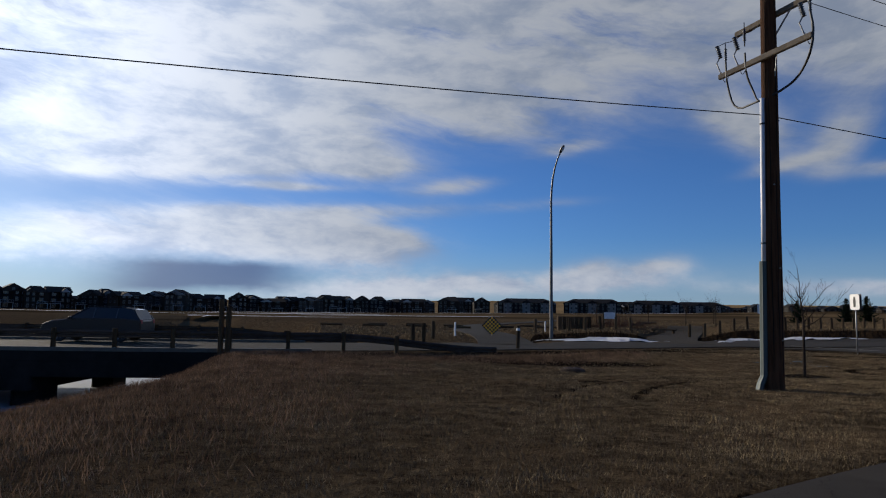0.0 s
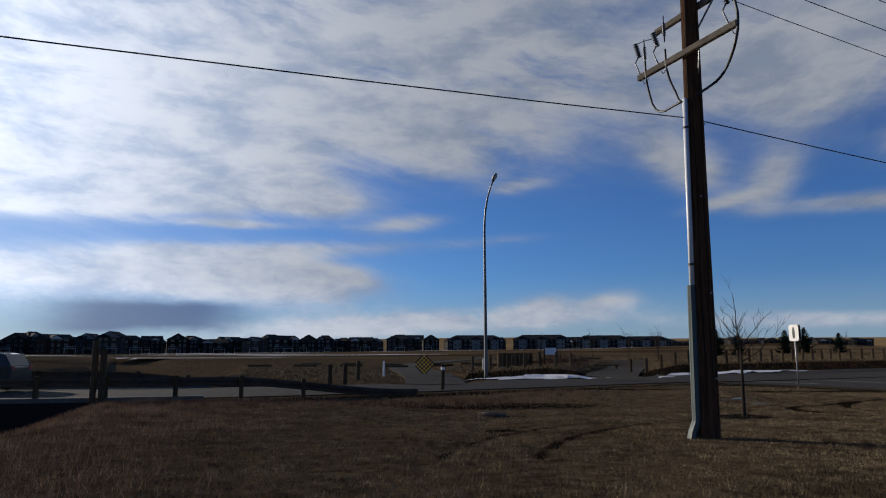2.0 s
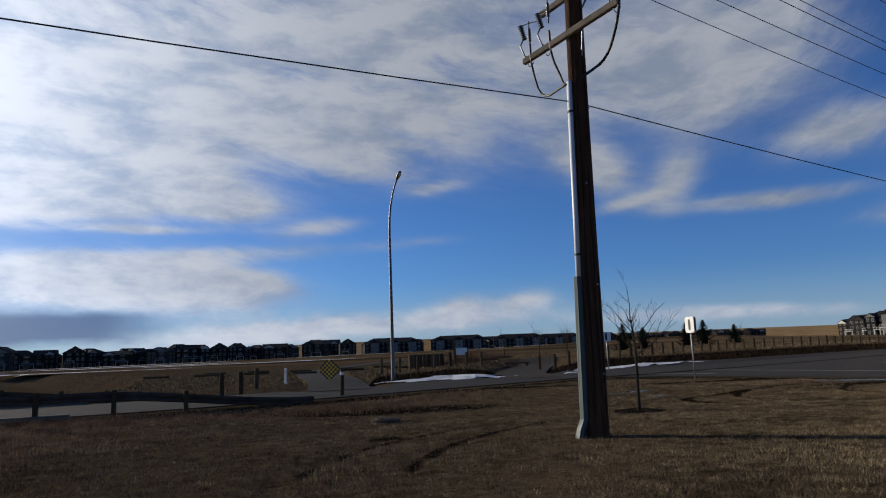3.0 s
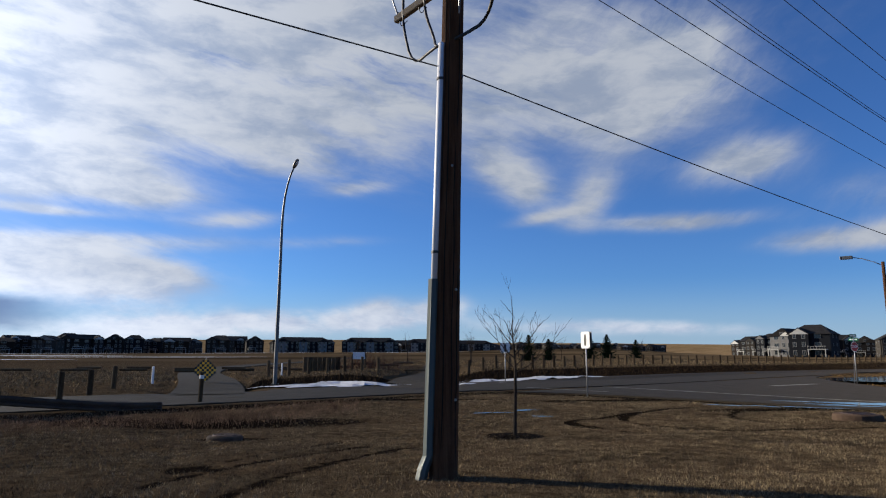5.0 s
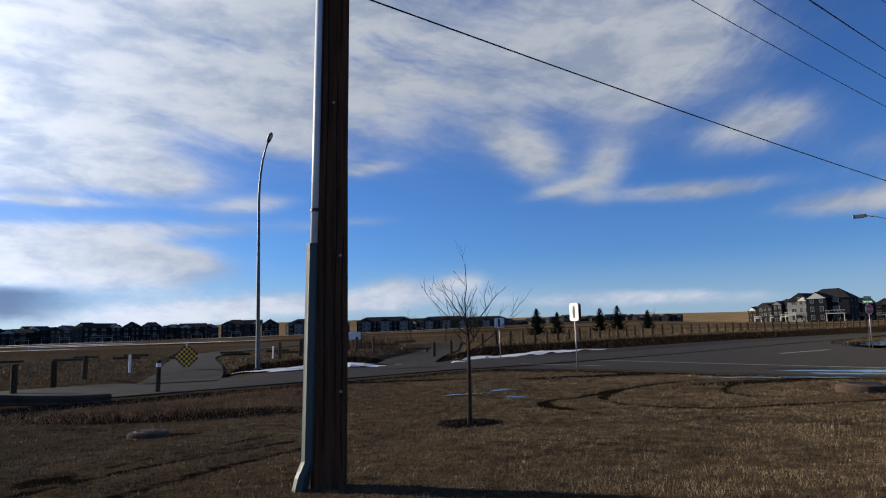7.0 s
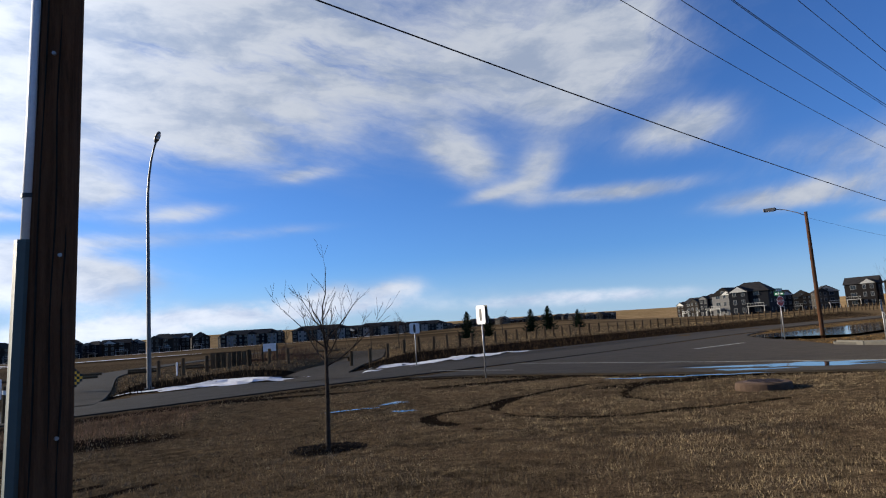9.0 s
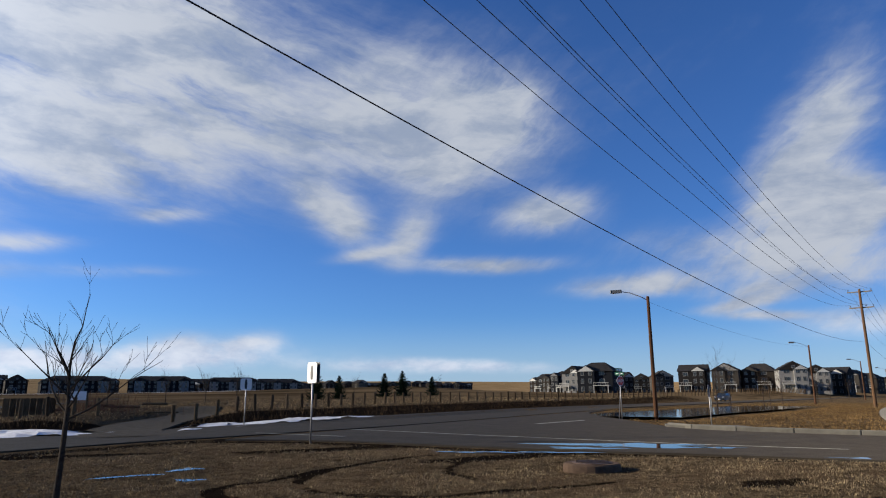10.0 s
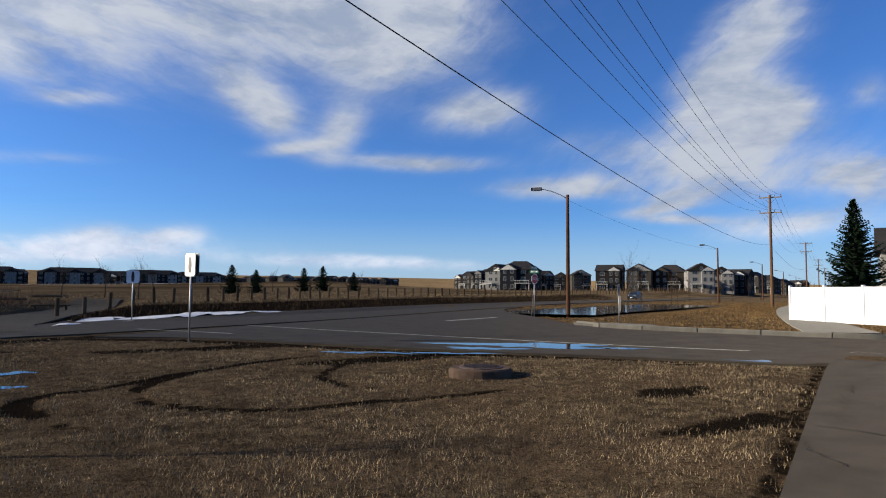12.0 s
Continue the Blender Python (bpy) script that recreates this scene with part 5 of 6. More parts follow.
def cracks():
    rng = random.Random(4)
    for k in range(30):
        base = FOOT_LEFT[min(len(FOOT_LEFT) - 2, 22 + k * 2)]
        x, y = base[0] + rng.uniform(0.1, 0.5), base[1] - rng.uniform(0.2, 0.9)
        nxt = FOOT_LEFT[min(len(FOOT_LEFT) - 1, 23 + k * 2)]
        way = math.atan2(nxt[1] - base[1], nxt[0] - base[0]) + rng.uniform(-0.3, 0.3) + (1.2 if k % 4 == 0 else 0)
        pts = []
        for i in range(40):
            a = way + rng.uniform(-1.0, 1.0)
            x, y = x + 0.045 * math.cos(a), y + 0.045 * math.sin(a)
            pts.append((x, y))
        line = np.array(pts)
        f = to_line(line[:, 0], line[:, 1], FOOT_LEFT)
        line = line[(f < -0.05) & (f > -2.65)]
        if len(line) < 8:
            continue
        w = 0.004 + 0.007 * rng.random()
        verts, faces = [], []
        zz = height(line[:, 0], line[:, 1], False) + 0.035 + 0.02 * (1 - (2 * (-to_line(line[:, 0], line[:, 1], FOOT_LEFT) / 2.7) - 1) ** 2) + 0.010
        for i, (px, py) in enumerate(line):
            ww = w * (0.3 + rng.random())
            verts += [(px - ww, py + ww * 0.4, zz[i]), (px + ww, py - ww * 0.4, zz[i])]
            if i:
                faces.append((2 * i - 2, 2 * i - 1, 2 * i + 1, 2 * i))
        tagged(mesh_of("path_crack", verts, faces, M["crack"]), "thin dark crack in the footpath asphalt", "crack", kind="structure")


cracks()


# ---- bare young trees ----
def bare_tree(seed, h, fork, spread, twigs, name="young_tree", thick=0.055):
    rng = random.Random(seed)
    trunk, limb = B(), B()
    tube(trunk, [(0, 0, -0.15), (0, 0, 0.02), (0.02, 0.01, fork * 0.5), (0.03, 0.0, fork), (0.0, 0.02, fork * 1.25)], [thick * 1.35, thick * 1.15, thick * 0.9, thick * 0.75, thick * 0.5], 9)

    def grow(p, d, length, r, depth):
        pts, rad = [p.copy()], [r]
        n = 5
        q = p.copy()
        for i in range(n):
            d = (d + Vector((rng.uniform(-0.22, 0.22), rng.uniform(-0.22, 0.22), 0.05 + rng.uniform(-0.1, 0.14)))).normalized()
            q = q + d * length / n
            pts.append(q.copy())
            rad.append(r * (1 - 0.82 * (i + 1) / n))
        tube(limb, pts, [max(v, 0.0025) for v in rad], 5, False)
        if depth:
            for k in range(twigs if depth == 1 else 4):
                i = rng.randint(1, n - 1)
                a = rng.uniform(0, 6.28)
                side = Vector((math.cos(a), math.sin(a), rng.uniform(0.2, 0.9)))
                grow(pts[i], (d * 0.75 + side * 0.65).normalized(), length * rng.uniform(0.35, 0.6), rad[i] * 0.6, depth - 1)
    m = 8
    for k in range(m):
        z = fork * (0.88 + 0.4 * k / m)
        a = k * 2.4 + rng.uniform(-0.4, 0.4)
        up = 0.55 + 1.1 * k / m
        grow(Vector((0.03, 0, z)), Vector((math.cos(a) * spread, math.sin(a) * spread, up)).normalized(), (h - z) * rng.uniform(0.55, 0.8), thick * 0.38, 2)
    grow(Vector((0.0, 0.02, fork * 1.2)), Vector((-0.12, 0.02, 1)).normalized(), h - fork * 1.2, thick * 0.45, 2)
    return trunk, limb


def plant_tree(x, y, seed, h, fork, spread, twigs, label, group="", thick=0.055):
    p = thing("young_tree", pose(x, y, ground_at(x, y)), label, "tree", group)
    trunk, limb = bare_tree(seed, h, fork, spread, twigs, thick=thick)
    part("trunk", trunk, M["bark"], p, smooth=True)
    part("crown", limb, M["bark"], p, smooth=True)
    return p


plant_tree(7.72, 19.52, 14, 3.6, 1.7, 1.05, 3, "small bare young tree with upswept twigs in a mulch ring", thick=0.044)


def mulch():
    rng = random.Random(8)
    bm = B()
    for k in range(420):
        a, r = rng.uniform(0, 6.28), 0.62 * math.sqrt(rng.random())
        x, y = 7.72 + 1.15 * r * math.cos(a), 19.52 + r * math.sin(a)
        c = rng.uniform(0.010, 0.026)
        box(bm, x, y, -0.20 + 0.06 * (1 - r / 0.62), c, c * 1.7, c * 0.8, 0, Euler((rng.uniform(-1, 1), rng.uniform(-1, 1), rng.uniform(0, 3))).to_matrix())
    zs = ground_at(7.72, 19.52)
    for v in bm.verts:
        v.co.z += zs + 0.20
    tagged(part("mulch", bm, M["earth"]), "dark clods and mulch round the young tree", "mulch", kind="stuff")


mulch()
sapling = plant_tree(66.0, 63.0, 7, 5.6, 2.0, 0.42, 3, "slim bare roadside sapling", "saplings along the verge")
for k, (x, y) in enumerate(((53.5, 52.5), (76, 67.5), (88, 77), (101, 86), (118, 93), (132, 101), (150, 110), (170, 121), (190, 131))):
    copy_thing(sapling, pose(x, y, ground_at(x, y), 0, 0, 70 * k) @ Matrix.Scale(1.0, 4))
field_tree = plant_tree(13.5, 78.0, 9, 3.8, 1.3, 0.4, 2, "slim bare sapling in the field", "saplings in the field")
for k, (x, y) in enumerate(((18.5, 88), (10.0, 84), (4.0, 95), (38, 112), (60, 130), (16, 74))):
    copy_thing(field_tree, pose(x, y, ground_at(x, y), 0, 0, 50 * k))


# ---- spruces ----
def spruce(x, y, h, r, seed, label, group="", boughs=150):
    p = thing("spruce_tree", pose(x, y, ground_at(x, y)), label, "tree", group)
    rng = random.Random(seed)
    bm = B()
    tube(bm, [(0, 0, -0.2), (0, 0, h * 0.5), (0, 0, h * 0.98)], [h * 0.022, h * 0.014, 0.01], 8)
    part("trunk", bm, M["bark"], p)
    verts, faces = [], []
    for k in range(boughs):
        f = (k + 0.5) / boughs
        z = h * (0.05 + 0.93 * f)
        length = r * (1 - f) ** 0.85 * rng.uniform(0.5, 1.18) + 0.12
        a = k * 2.39996 + rng.uniform(-0.3, 0.3)
        d, s = Vector((math.cos(a), math.sin(a), 0)), Vector((-math.sin(a), math.cos(a), 0))
        droop = 0.30 * (1 - f)
        nseg = max(4, int(length / 0.16))
        for i in range(nseg):
            u = (i + 0.6) / nseg
            c = d * (length * u) + Vector((0, 0, z - droop * length * math.sin(u * 2.4) + 0.22 * length * u * u))
            w = length * 0.36 * (1 - u * 0.8) + 0.05
            for side in (-1, 1):
                for _ in range(2):
                    tip = c + s * side * w * rng.uniform(0.5, 1.1) + d * w * rng.uniform(0.2, 0.8) + Vector((0, 0, rng.uniform(-0.16, 0.05)))
                    b0, b1 = c + d * 0.05 + Vector((0, 0, 0.03)), c - d * 0.06 - Vector((0, 0, 0.05))
                    j = len(verts)
                    verts += [tuple(b0), tuple(b1), tuple(tip)]
                    faces.append((j, j + 1, j + 2))
    me = bpy.data.meshes.new("crown")
    me.from_pydata(verts, [], faces)
    me.materials.append(M["needle"])
    ob = new("crown", me)
    ob.parent = p
    return p


spruce(60.0, 36.6, 8.6, 2.9, 2, "tall dark green spruce behind the white fence", boughs=330)
far_spruce = spruce(30, 103, 4.0, 1.8, 5, "dark spruce in the field beyond the post fence", "field spruces", boughs=120)
for k, (x, y) in enumerate(((34, 106), (43, 112), (47.5, 116), (55, 121))):
    copy_thing(far_spruce, pose(x, y, ground_at(x, y), 0, 0, 80 * k) @ Matrix.Scale(0.85 + 0.1 * (k % 3), 4))


def shrubs():
    rng = random.Random(17)
    bm = B()
    for k in range(420):
        cx, cy = rng.gauss(5.0, 1.8), rng.gauss(64, 1.5)
        z = ground_at(cx, cy) if k % 12 == 0 else z
        d = Vector((rng.uniform(-0.4, 0.4), rng.uniform(-0.4, 0.4), 1))
        tube(bm, [Vector((cx, cy, z)), Vector((cx, cy, z)) + d * rng.uniform(0.7, 1.5)], [0.012, 0.004], 3, False)
    tagged(part("shrub", bm, M["rust_stem"]), "reddish bare shrub thicket beside the timber posts", "shrub", kind="stuff")


M["rust_stem"] = surface("rust_stem", (0.09, 0.045, 0.03), (0.17, 0.09, 0.055), 4, 0.9, 0.0, 20)
shrubs()


def notice_board():
    p = thing("notice_board", pose(4.1, 61.0, ground_at(4.1, 61.0), 0, 0, -5), "small pale notice panel on a brown timber frame", "sign")
    for dx in (-0.55, 0.55):
        bm = B()
        box(bm, dx, 0, 0.6, 0.12, 0.12, 1.5, 0.01)
        part("post", bm, M["post_wood"], p)
    bm = B()
    box(bm, 0, -0.08, 1.15, 1.0, 0.03, 0.6, 0.005)
    part("panel", bm, M["sign_white"], p)
    q = thing("timber_bin", pose(0.9, 63.5, ground_at(0.9, 63.5), 0, 0, 6), "low brown slatted timber enclosure near the trail", "enclosure")
    for k in range(8):
        bm = B()
        box(bm, -1.4 + 0.4 * k, 0, 0.55, 0.36, 0.05, 1.3, 0.008)
        part("slat", bm, M["post_wood"], q)
    for k in range(4):
        bm = B()
        box(bm, -1.6, 0.3 + 0.4 * k, 0.55, 0.05, 0.36, 1.3, 0.008)
        part("slat", bm, M["post_wood"], q)
    w = thing("bench", pose(9.5, 66, ground_at(9.5, 66), 0, 0, 12), "low dark timber bench by the gravel track", "bench")
    bm = B()
    box(bm, 0, 0, 0.42, 2.6, 0.4, 0.1, 0.01)
    part("seat", bm, M["post_wood"], w)
    for dx in (-1.0, 1.0):
        bm = B()
        box(bm, dx, 0, 0.15, 0.16, 0.34, 0.5, 0.01)
        part("leg", bm, M["post_wood"], w)


notice_board()


# ---- houses ----
def window_mesh(w, h):
    fr, pn = B(), B()
    for x, z, sx, sz in ((-w / 2, 0, 0.12, h + 0.12), (w / 2, 0, 0.12, h + 0.12), (0, h / 2, w - 0.12, 0.12), (0, -h / 2, w - 0.12, 0.12), (0, 0, 0.06, h - 0.12)):
        box(fr, x, 0, z, sx, 0.10, sz)
    box(pn, 0, 0.02, 0, w - 0.1, 0.03, h - 0.1)
    out = []
    for name, bm, mt in (("window", fr, M["shaded_trim"]), ("pane", pn, M["glass"])):
        me = bpy.data.meshes.new(name)
        bm.to_mesh(me)
        bm.free()
        me.materials.append(mt)
        out.append(me)
    return out


WINDOWS = {"wide": window_mesh(1.8, 1.4), "tall": window_mesh(1.0, 1.5), "small": window_mesh(1.0, 0.9)}


def add_window(parent, kind, x, y, z, yaw=0):
    f = new("window", WINDOWS[kind][0])
    f.parent = parent
    f.matrix_basis = pose(x, y, z, 0, 0, yaw)
    g = new("pane", WINDOWS[kind][1])
    g.parent = f
    return f


def roof_solid(bm, x0, x1, y0, y1, z, rise, inset, ridge="x"):
    if ridge == "x":
        ym = (y0 + y1) / 2
        top = [(x0 + inset, ym, z + rise), (x1 - inset, ym, z + rise)]
    else:
        xm = (x0 + x1) / 2
        top = [(xm, y0 + inset, z + rise), (xm, y1 - inset, z + rise)]
    low = [(x0, y0), (x1, y0), (x1, y1), (x0, y1)]
    v = [bm.verts.new((x, y, z - 0.18)) for x, y in low] + [bm.verts.new((x, y, z)) for x, y in low] + [bm.verts.new(t) for t in top]
    a, b = v[8], v[9]
    bm.faces.new(v[0:4][::-1])
    for k in range(4):
        bm.faces.new((v[k], v[(k + 1) % 4], v[4 + (k + 1) % 4], v[4 + k]))
    if ridge == "x":
        bm.faces.new((v[4], v[5], b, a))
        bm.faces.new((v[5], v[6], b))
        bm.faces.new((v[6], v[7], a, b))
        bm.faces.new((v[7], v[4], a))
    else:
        bm.faces.new((v[4], v[5], a))
        bm.faces.new((v[5], v[6], b, a))
        bm.faces.new((v[6], v[7], b))
        bm.faces.new((v[7], v[4], a, b))
    return bm


def gable_panel(bm, xm, y, z, half, rise, thick=0.06):
    vs = [bm.verts.new(p) for p in ((xm - half, y, z), (xm + half, y, z), (xm, y, z + rise), (xm - half, y + thick, z), (xm + half, y + thick, z), (xm, y + thick, z + rise))]
    bm.faces.new((vs[0], vs[1], vs[2]))
    bm.faces.new((vs[5], vs[4], vs[3]))
    for a, b in ((0, 1), (1, 2), (2, 0)):
        bm.faces.new((vs[b], vs[a], vs[a + 3], vs[b + 3]))
    return bm


def house(m, w, d, h, style, siding, label, seed, category="house", group="houses on the horizon", deck=True):
    """Two to three storeys; the side with the deck faces -y."""
    rng = random.Random(seed)
    p = thing("house", m, label, category, group)
    bm = B()
    box(bm, 0, d / 2, h / 2 - 0.6, w, d, h + 1.2)
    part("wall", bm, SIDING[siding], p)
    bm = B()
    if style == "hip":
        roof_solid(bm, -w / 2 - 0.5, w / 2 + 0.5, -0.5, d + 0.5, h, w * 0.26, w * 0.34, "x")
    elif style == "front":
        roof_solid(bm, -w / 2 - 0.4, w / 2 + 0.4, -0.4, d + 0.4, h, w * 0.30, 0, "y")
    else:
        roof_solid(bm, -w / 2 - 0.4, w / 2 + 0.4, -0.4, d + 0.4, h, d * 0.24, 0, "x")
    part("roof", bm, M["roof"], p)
    if style == "front":
        bm = B()
        gable_panel(bm, 0, -0.46, h - 0.16, w / 2 + 0.1, w * 0.28)
        part("gable", bm, SIDING[(siding + 2) % 6], p)
        add_window(p, "small", 0, -0.52, h + w * 0.09)
    # a projecting bay with its own small gable
    bx, bw = rng.choice((-1, 1)) * w * 0.22, w * 0.46
    bm = B()
    box(bm, bx, -0.6, h / 2 - 0.6, bw, 1.2, h + 1.2)
    part("bay_wall", bm, SIDING[siding], p)
    bm = B()
    roof_solid(bm, bx - bw / 2 - 0.35, bx + bw / 2 + 0.35, -1.55, d * 0.5, h + 0.01, bw * 0.36, 0, "y")
    part("bay_roof", bm, M["roof"], p)
    bm = B()
    gable_panel(bm, bx, -1.62, h - 0.14, bw / 2 + 0.1, bw * 0.33)
    part("gable", bm, M["trim"] if seed % 3 == 0 else SIDING[(siding + 1) % 6], p)
    floors = max(2, int(round(h / 2.75)))
    for fl in range(floors):
        z = 1.45 + fl * 2.75
        for x in (bx - bw * 0.24, bx + bw * 0.24):
            add_window(p, "tall", x, -1.23, z)
        o = -bx
        add_window(p, "wide", o - 0.2, -0.03, z)
        for y in (d * 0.3, d * 0.7):
            add_window(p, "small", -w / 2 - 0.03, y, z, 90)
            add_window(p, "small", w / 2 + 0.03, y, z, 90)
    if deck:
        dz = 2.6 if floors > 2 else 0.6
        bm = B()
        box(bm, -bx, -1.9, dz, w * 0.44, 2.6, 0.2)
        part("deck", bm, M["trim"], p)
        for x in (-bx - w * 0.2, -bx + w * 0.2):
            bm = B()
            box(bm, x, -3.0, dz / 2 - 0.35, 0.22, 0.22, dz + 0.5)
            part("deck_post", bm, M["trim"], p)
        bm = B()
        box(bm, -bx, -3.15, dz + 1.0, w * 0.44, 0.08, 0.1)
        for k in range(7):
            box(bm, -bx - w * 0.2 + k * w * 0.4 / 6, -3.15, dz + 0.53, 0.06, 0.06, 0.84)
        part("railing", bm, M["trim"], p)
    return p


def flats(m, w, d, h, siding, label, seed):
    p = thing("apartment_block", m, label, "apartment block", "apartment blocks on the horizon")
    bm = B()
    box(bm, 0, d / 2, h / 2 - 0.6, w, d, h + 1.2)
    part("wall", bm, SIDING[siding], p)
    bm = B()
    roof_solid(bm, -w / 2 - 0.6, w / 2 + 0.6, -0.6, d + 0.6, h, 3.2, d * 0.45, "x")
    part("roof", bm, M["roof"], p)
    for k in range(3):
        x = -w / 3 + k * w / 3
        bm = B()
        box(bm, x, -0.5, h / 2 - 0.6, w * 0.14, 1.0, h + 1.19)
        part("bay_wall", bm, SIDING[(siding + 1) % 6], p)
        bm = B()
        roof_solid(bm, x - w * 0.09, x + w * 0.09, -1.3, d * 0.5, h + 0.01, 2.0, 0.0, "y")
        part("bay_roof", bm, M["roof"], p)
    n = int(w / 3.2)
    for fl in range(3):
        for k in range(n):
            x = -w / 2 + (k + 0.5) * w / n
            near_bay = any(abs(x - (-w / 3 + j * w / 3)) < w * 0.08 for j in range(3))
            add_window(p, "tall" if k % 2 else "wide", x, -1.03 if near_bay else -0.03, 1.6 + fl * 2.9)
    return p


def at_bearing(az, dist, turn=0.0, origin=(5.0, 0.0)):
    """A pose facing the walk from that bearing and distance."""
    x, y = origin[0] + dist * math.sin(radians(az)), origin[1] + dist * math.cos(radians(az))
    return pose(x, y, ground_at(x, y), 0, 0, -az + turn)


def estate():
    rng = random.Random(21)
    kinds = []
    spec = ((10.5, 11, 8.2, "side", 0, "dark grey house with a rear deck"), (11.5, 11, 7.6, "hip", 1, "brown hip-roofed house with a rear deck"),
            (9.5, 12, 8.0, "front", 2, "beige gabled house with a rear deck"), (12, 10, 7.2, "side", 5, "dark brown house with white trim"),
            (10, 11, 8.3, "hip", 3, "slate-blue house with pale windows"), (11, 11, 7.4, "front", 0, "grey gabled house with pale trim"))
    az, k = -54.0, 0

    def vary():
        return Matrix.Diagonal((rng.uniform(0.8, 1.15), 1, rng.uniform(0.76, 0.98), 1))

    def row(bearing):
        return float(np.interp(bearing, [-54, -38, -16, 2], [320, 340, 395, 425]))
    while az < -7.5:
        if k < len(spec):
            w, d, h, st, sd, lb = spec[k]
            ob = house(at_bearing(az, row(az), rng.uniform(-12, 12)), w, d, h, st, sd, lb + " beyond the fields", k)
            kinds.append(ob)
        else:
            copy_thing(kinds[(k * 5 + k // 6) % 6], at_bearing(az, row(az) + rng.uniform(-20, 24), rng.uniform(-30, 30)) @ vary())
        az += rng.choice((1.55, 1.7, 1.8, 2.1)) * (0.92 if az < -30 else 0.82)
        k += 1
    # apartment blocks
    f = flats(at_bearing(-4.6, 425, 4) @ Matrix.Diagonal((1, 1, 0.9, 1)), 36, 14, 8.2, 3, "dark three-storey apartment block with hip roof", 1)
    copy_thing(f, at_bearing(1.0, 430, -2))
    copy_thing(f, at_bearing(6.2, 470, 5))
    copy_thing(f, at_bearing(3.6, 500, -6))
    copy_thing(f, at_bearing(9.6, 520, 8))
    # smaller, farther rows
    az = 9.6
    while az < 25.5:
        copy_thing(kinds[(k * 7) % 6], at_bearing(az, 590 + rng.uniform(-30, 60), rng.uniform(-25, 25)) @ vary())
        az += rng.choice((0.75, 0.9, 1.05))
        k += 1
    # second row behind gives the uneven skyline
    az = -50.0
    while az < 4:
        copy_thing(kinds[(k * 3) % 6], at_bearing(az, row(az) + 50 + rng.uniform(-6, 20), rng.uniform(-40, 40)) @ vary())
        az += rng.choice((1.8, 2.3, 2.9))
        k += 1
    # the row along the road to the east
    org = (8.0, 7.0)
    hero = house(at_bearing(35.9, 246, -14, org), 12.5, 12, 7.7, "hip", 3, "large slate-blue house with white gables and a raised deck", 3, group="houses along the road")
    white = house(at_bearing(34.1, 270, -30, org), 9.5, 12, 7.6, "front", 4, "white and dark gabled house beside the road", 9, group="houses along the road")
    for az, dist, src, turn in ((33.0, 285, 4, -35), (32.3, 305, 1, -38), (31.7, 325, 0, -40), (31.2, 345, 3, -40),
                                (38.2, 300, 0, 20), (39.6, 320, 5, 0), (41.3, 290, 2, 10), (43.5, 236, 0, -8), (45.9, 232, 2, -8), (48.2, 236, 1, -10),
                                (53.1, 255, 0, -15), (54.2, 330, 2, -20), (55.2, 360, 1, -20), (56.3, 400, 5, -20), (57.4, 440, 0, -20)):
        copy_thing(kinds[src], at_bearing(az, dist * 1.2, turn, org))
    for az, dist, turn in ((50.7, 270, 8), (52.2, 290, 5)):
        copy_thing(white, at_bearing(az, dist, turn, org))


estate()


# ---- white fence and the house behind it ----
def vinyl_fence():
    pts = [(47.0, 33.2), (46.3, 30.8), (45.6, 28.4), (44.9, 26.0), (44.3, 23.6), (45.2, 21.2), (47.2, 19.4)]
    f = thing("vinyl_fence", pose(0, 0, 0), "tall white vinyl panel fence on the corner lot", "fence")
    back = [(47.0, 33.2), (49.4, 34.4), (51.8, 35.6), (54.2, 36.8)]
    for run, drop in ((pts, 0.0), (back, 0.35)):
        for i, (x, y) in enumerate(run):
            if run is back and i == 0:
                continue
            h = 1.95 - (drop if i > 1 else drop * 0.5 * i)
            bm = B()
            box(bm, 0, 0, h / 2 - 0.1, 0.13, 0.13, h + 0.2, 0.01)
            box(bm, 0, 0, h + 0.03, 0.17, 0.17, 0.05, 0.02)
            o = part("fence_post", bm, M["vinyl"], f)
            o.matrix_basis = pose(x, y, ground_at(x, y), 0, 0, math.degrees(math.atan2(run[min(i + 1, len(run) - 1)][1] - run[max(i - 1, 0)][1], run[min(i + 1, len(run) - 1)][0] - run[max(i - 1, 0)][0])))
        for i, ((ax, ay), (bx, by)) in enumerate(zip(run, run[1:])):
            length = math.hypot(bx - ax, by - ay) - 0.13
            h = 1.85 - (drop if i > 0 else drop * 0.5)
            mx, my = (ax + bx) / 2, (ay + by) / 2
            at = pose(mx, my, ground_at(mx, my), 0, 0, math.degrees(math.atan2(by - ay, bx - ax)))
            for name, z, dy, dz in (("fence_panel", h / 2 + 0.03, 0.03, h - 0.18), ("bottom_rail", 0.07, 0.06, 0.12), ("top_rail", h, 0.06, 0.12)):
                bm = B()
                box(bm, 0, 0, z, length, dy, dz, 0.005)
                o = part(name, bm, M["vinyl"], f)
                o.matrix_basis = at


vinyl_fence()
house(pose(75.5, 36.0, ground_at(75.5, 36.0), 0, 0, -62), 12, 10, 5.4, "side", 4, "pale grey two-storey house behind the white fence", 6, group="near houses", deck=False)


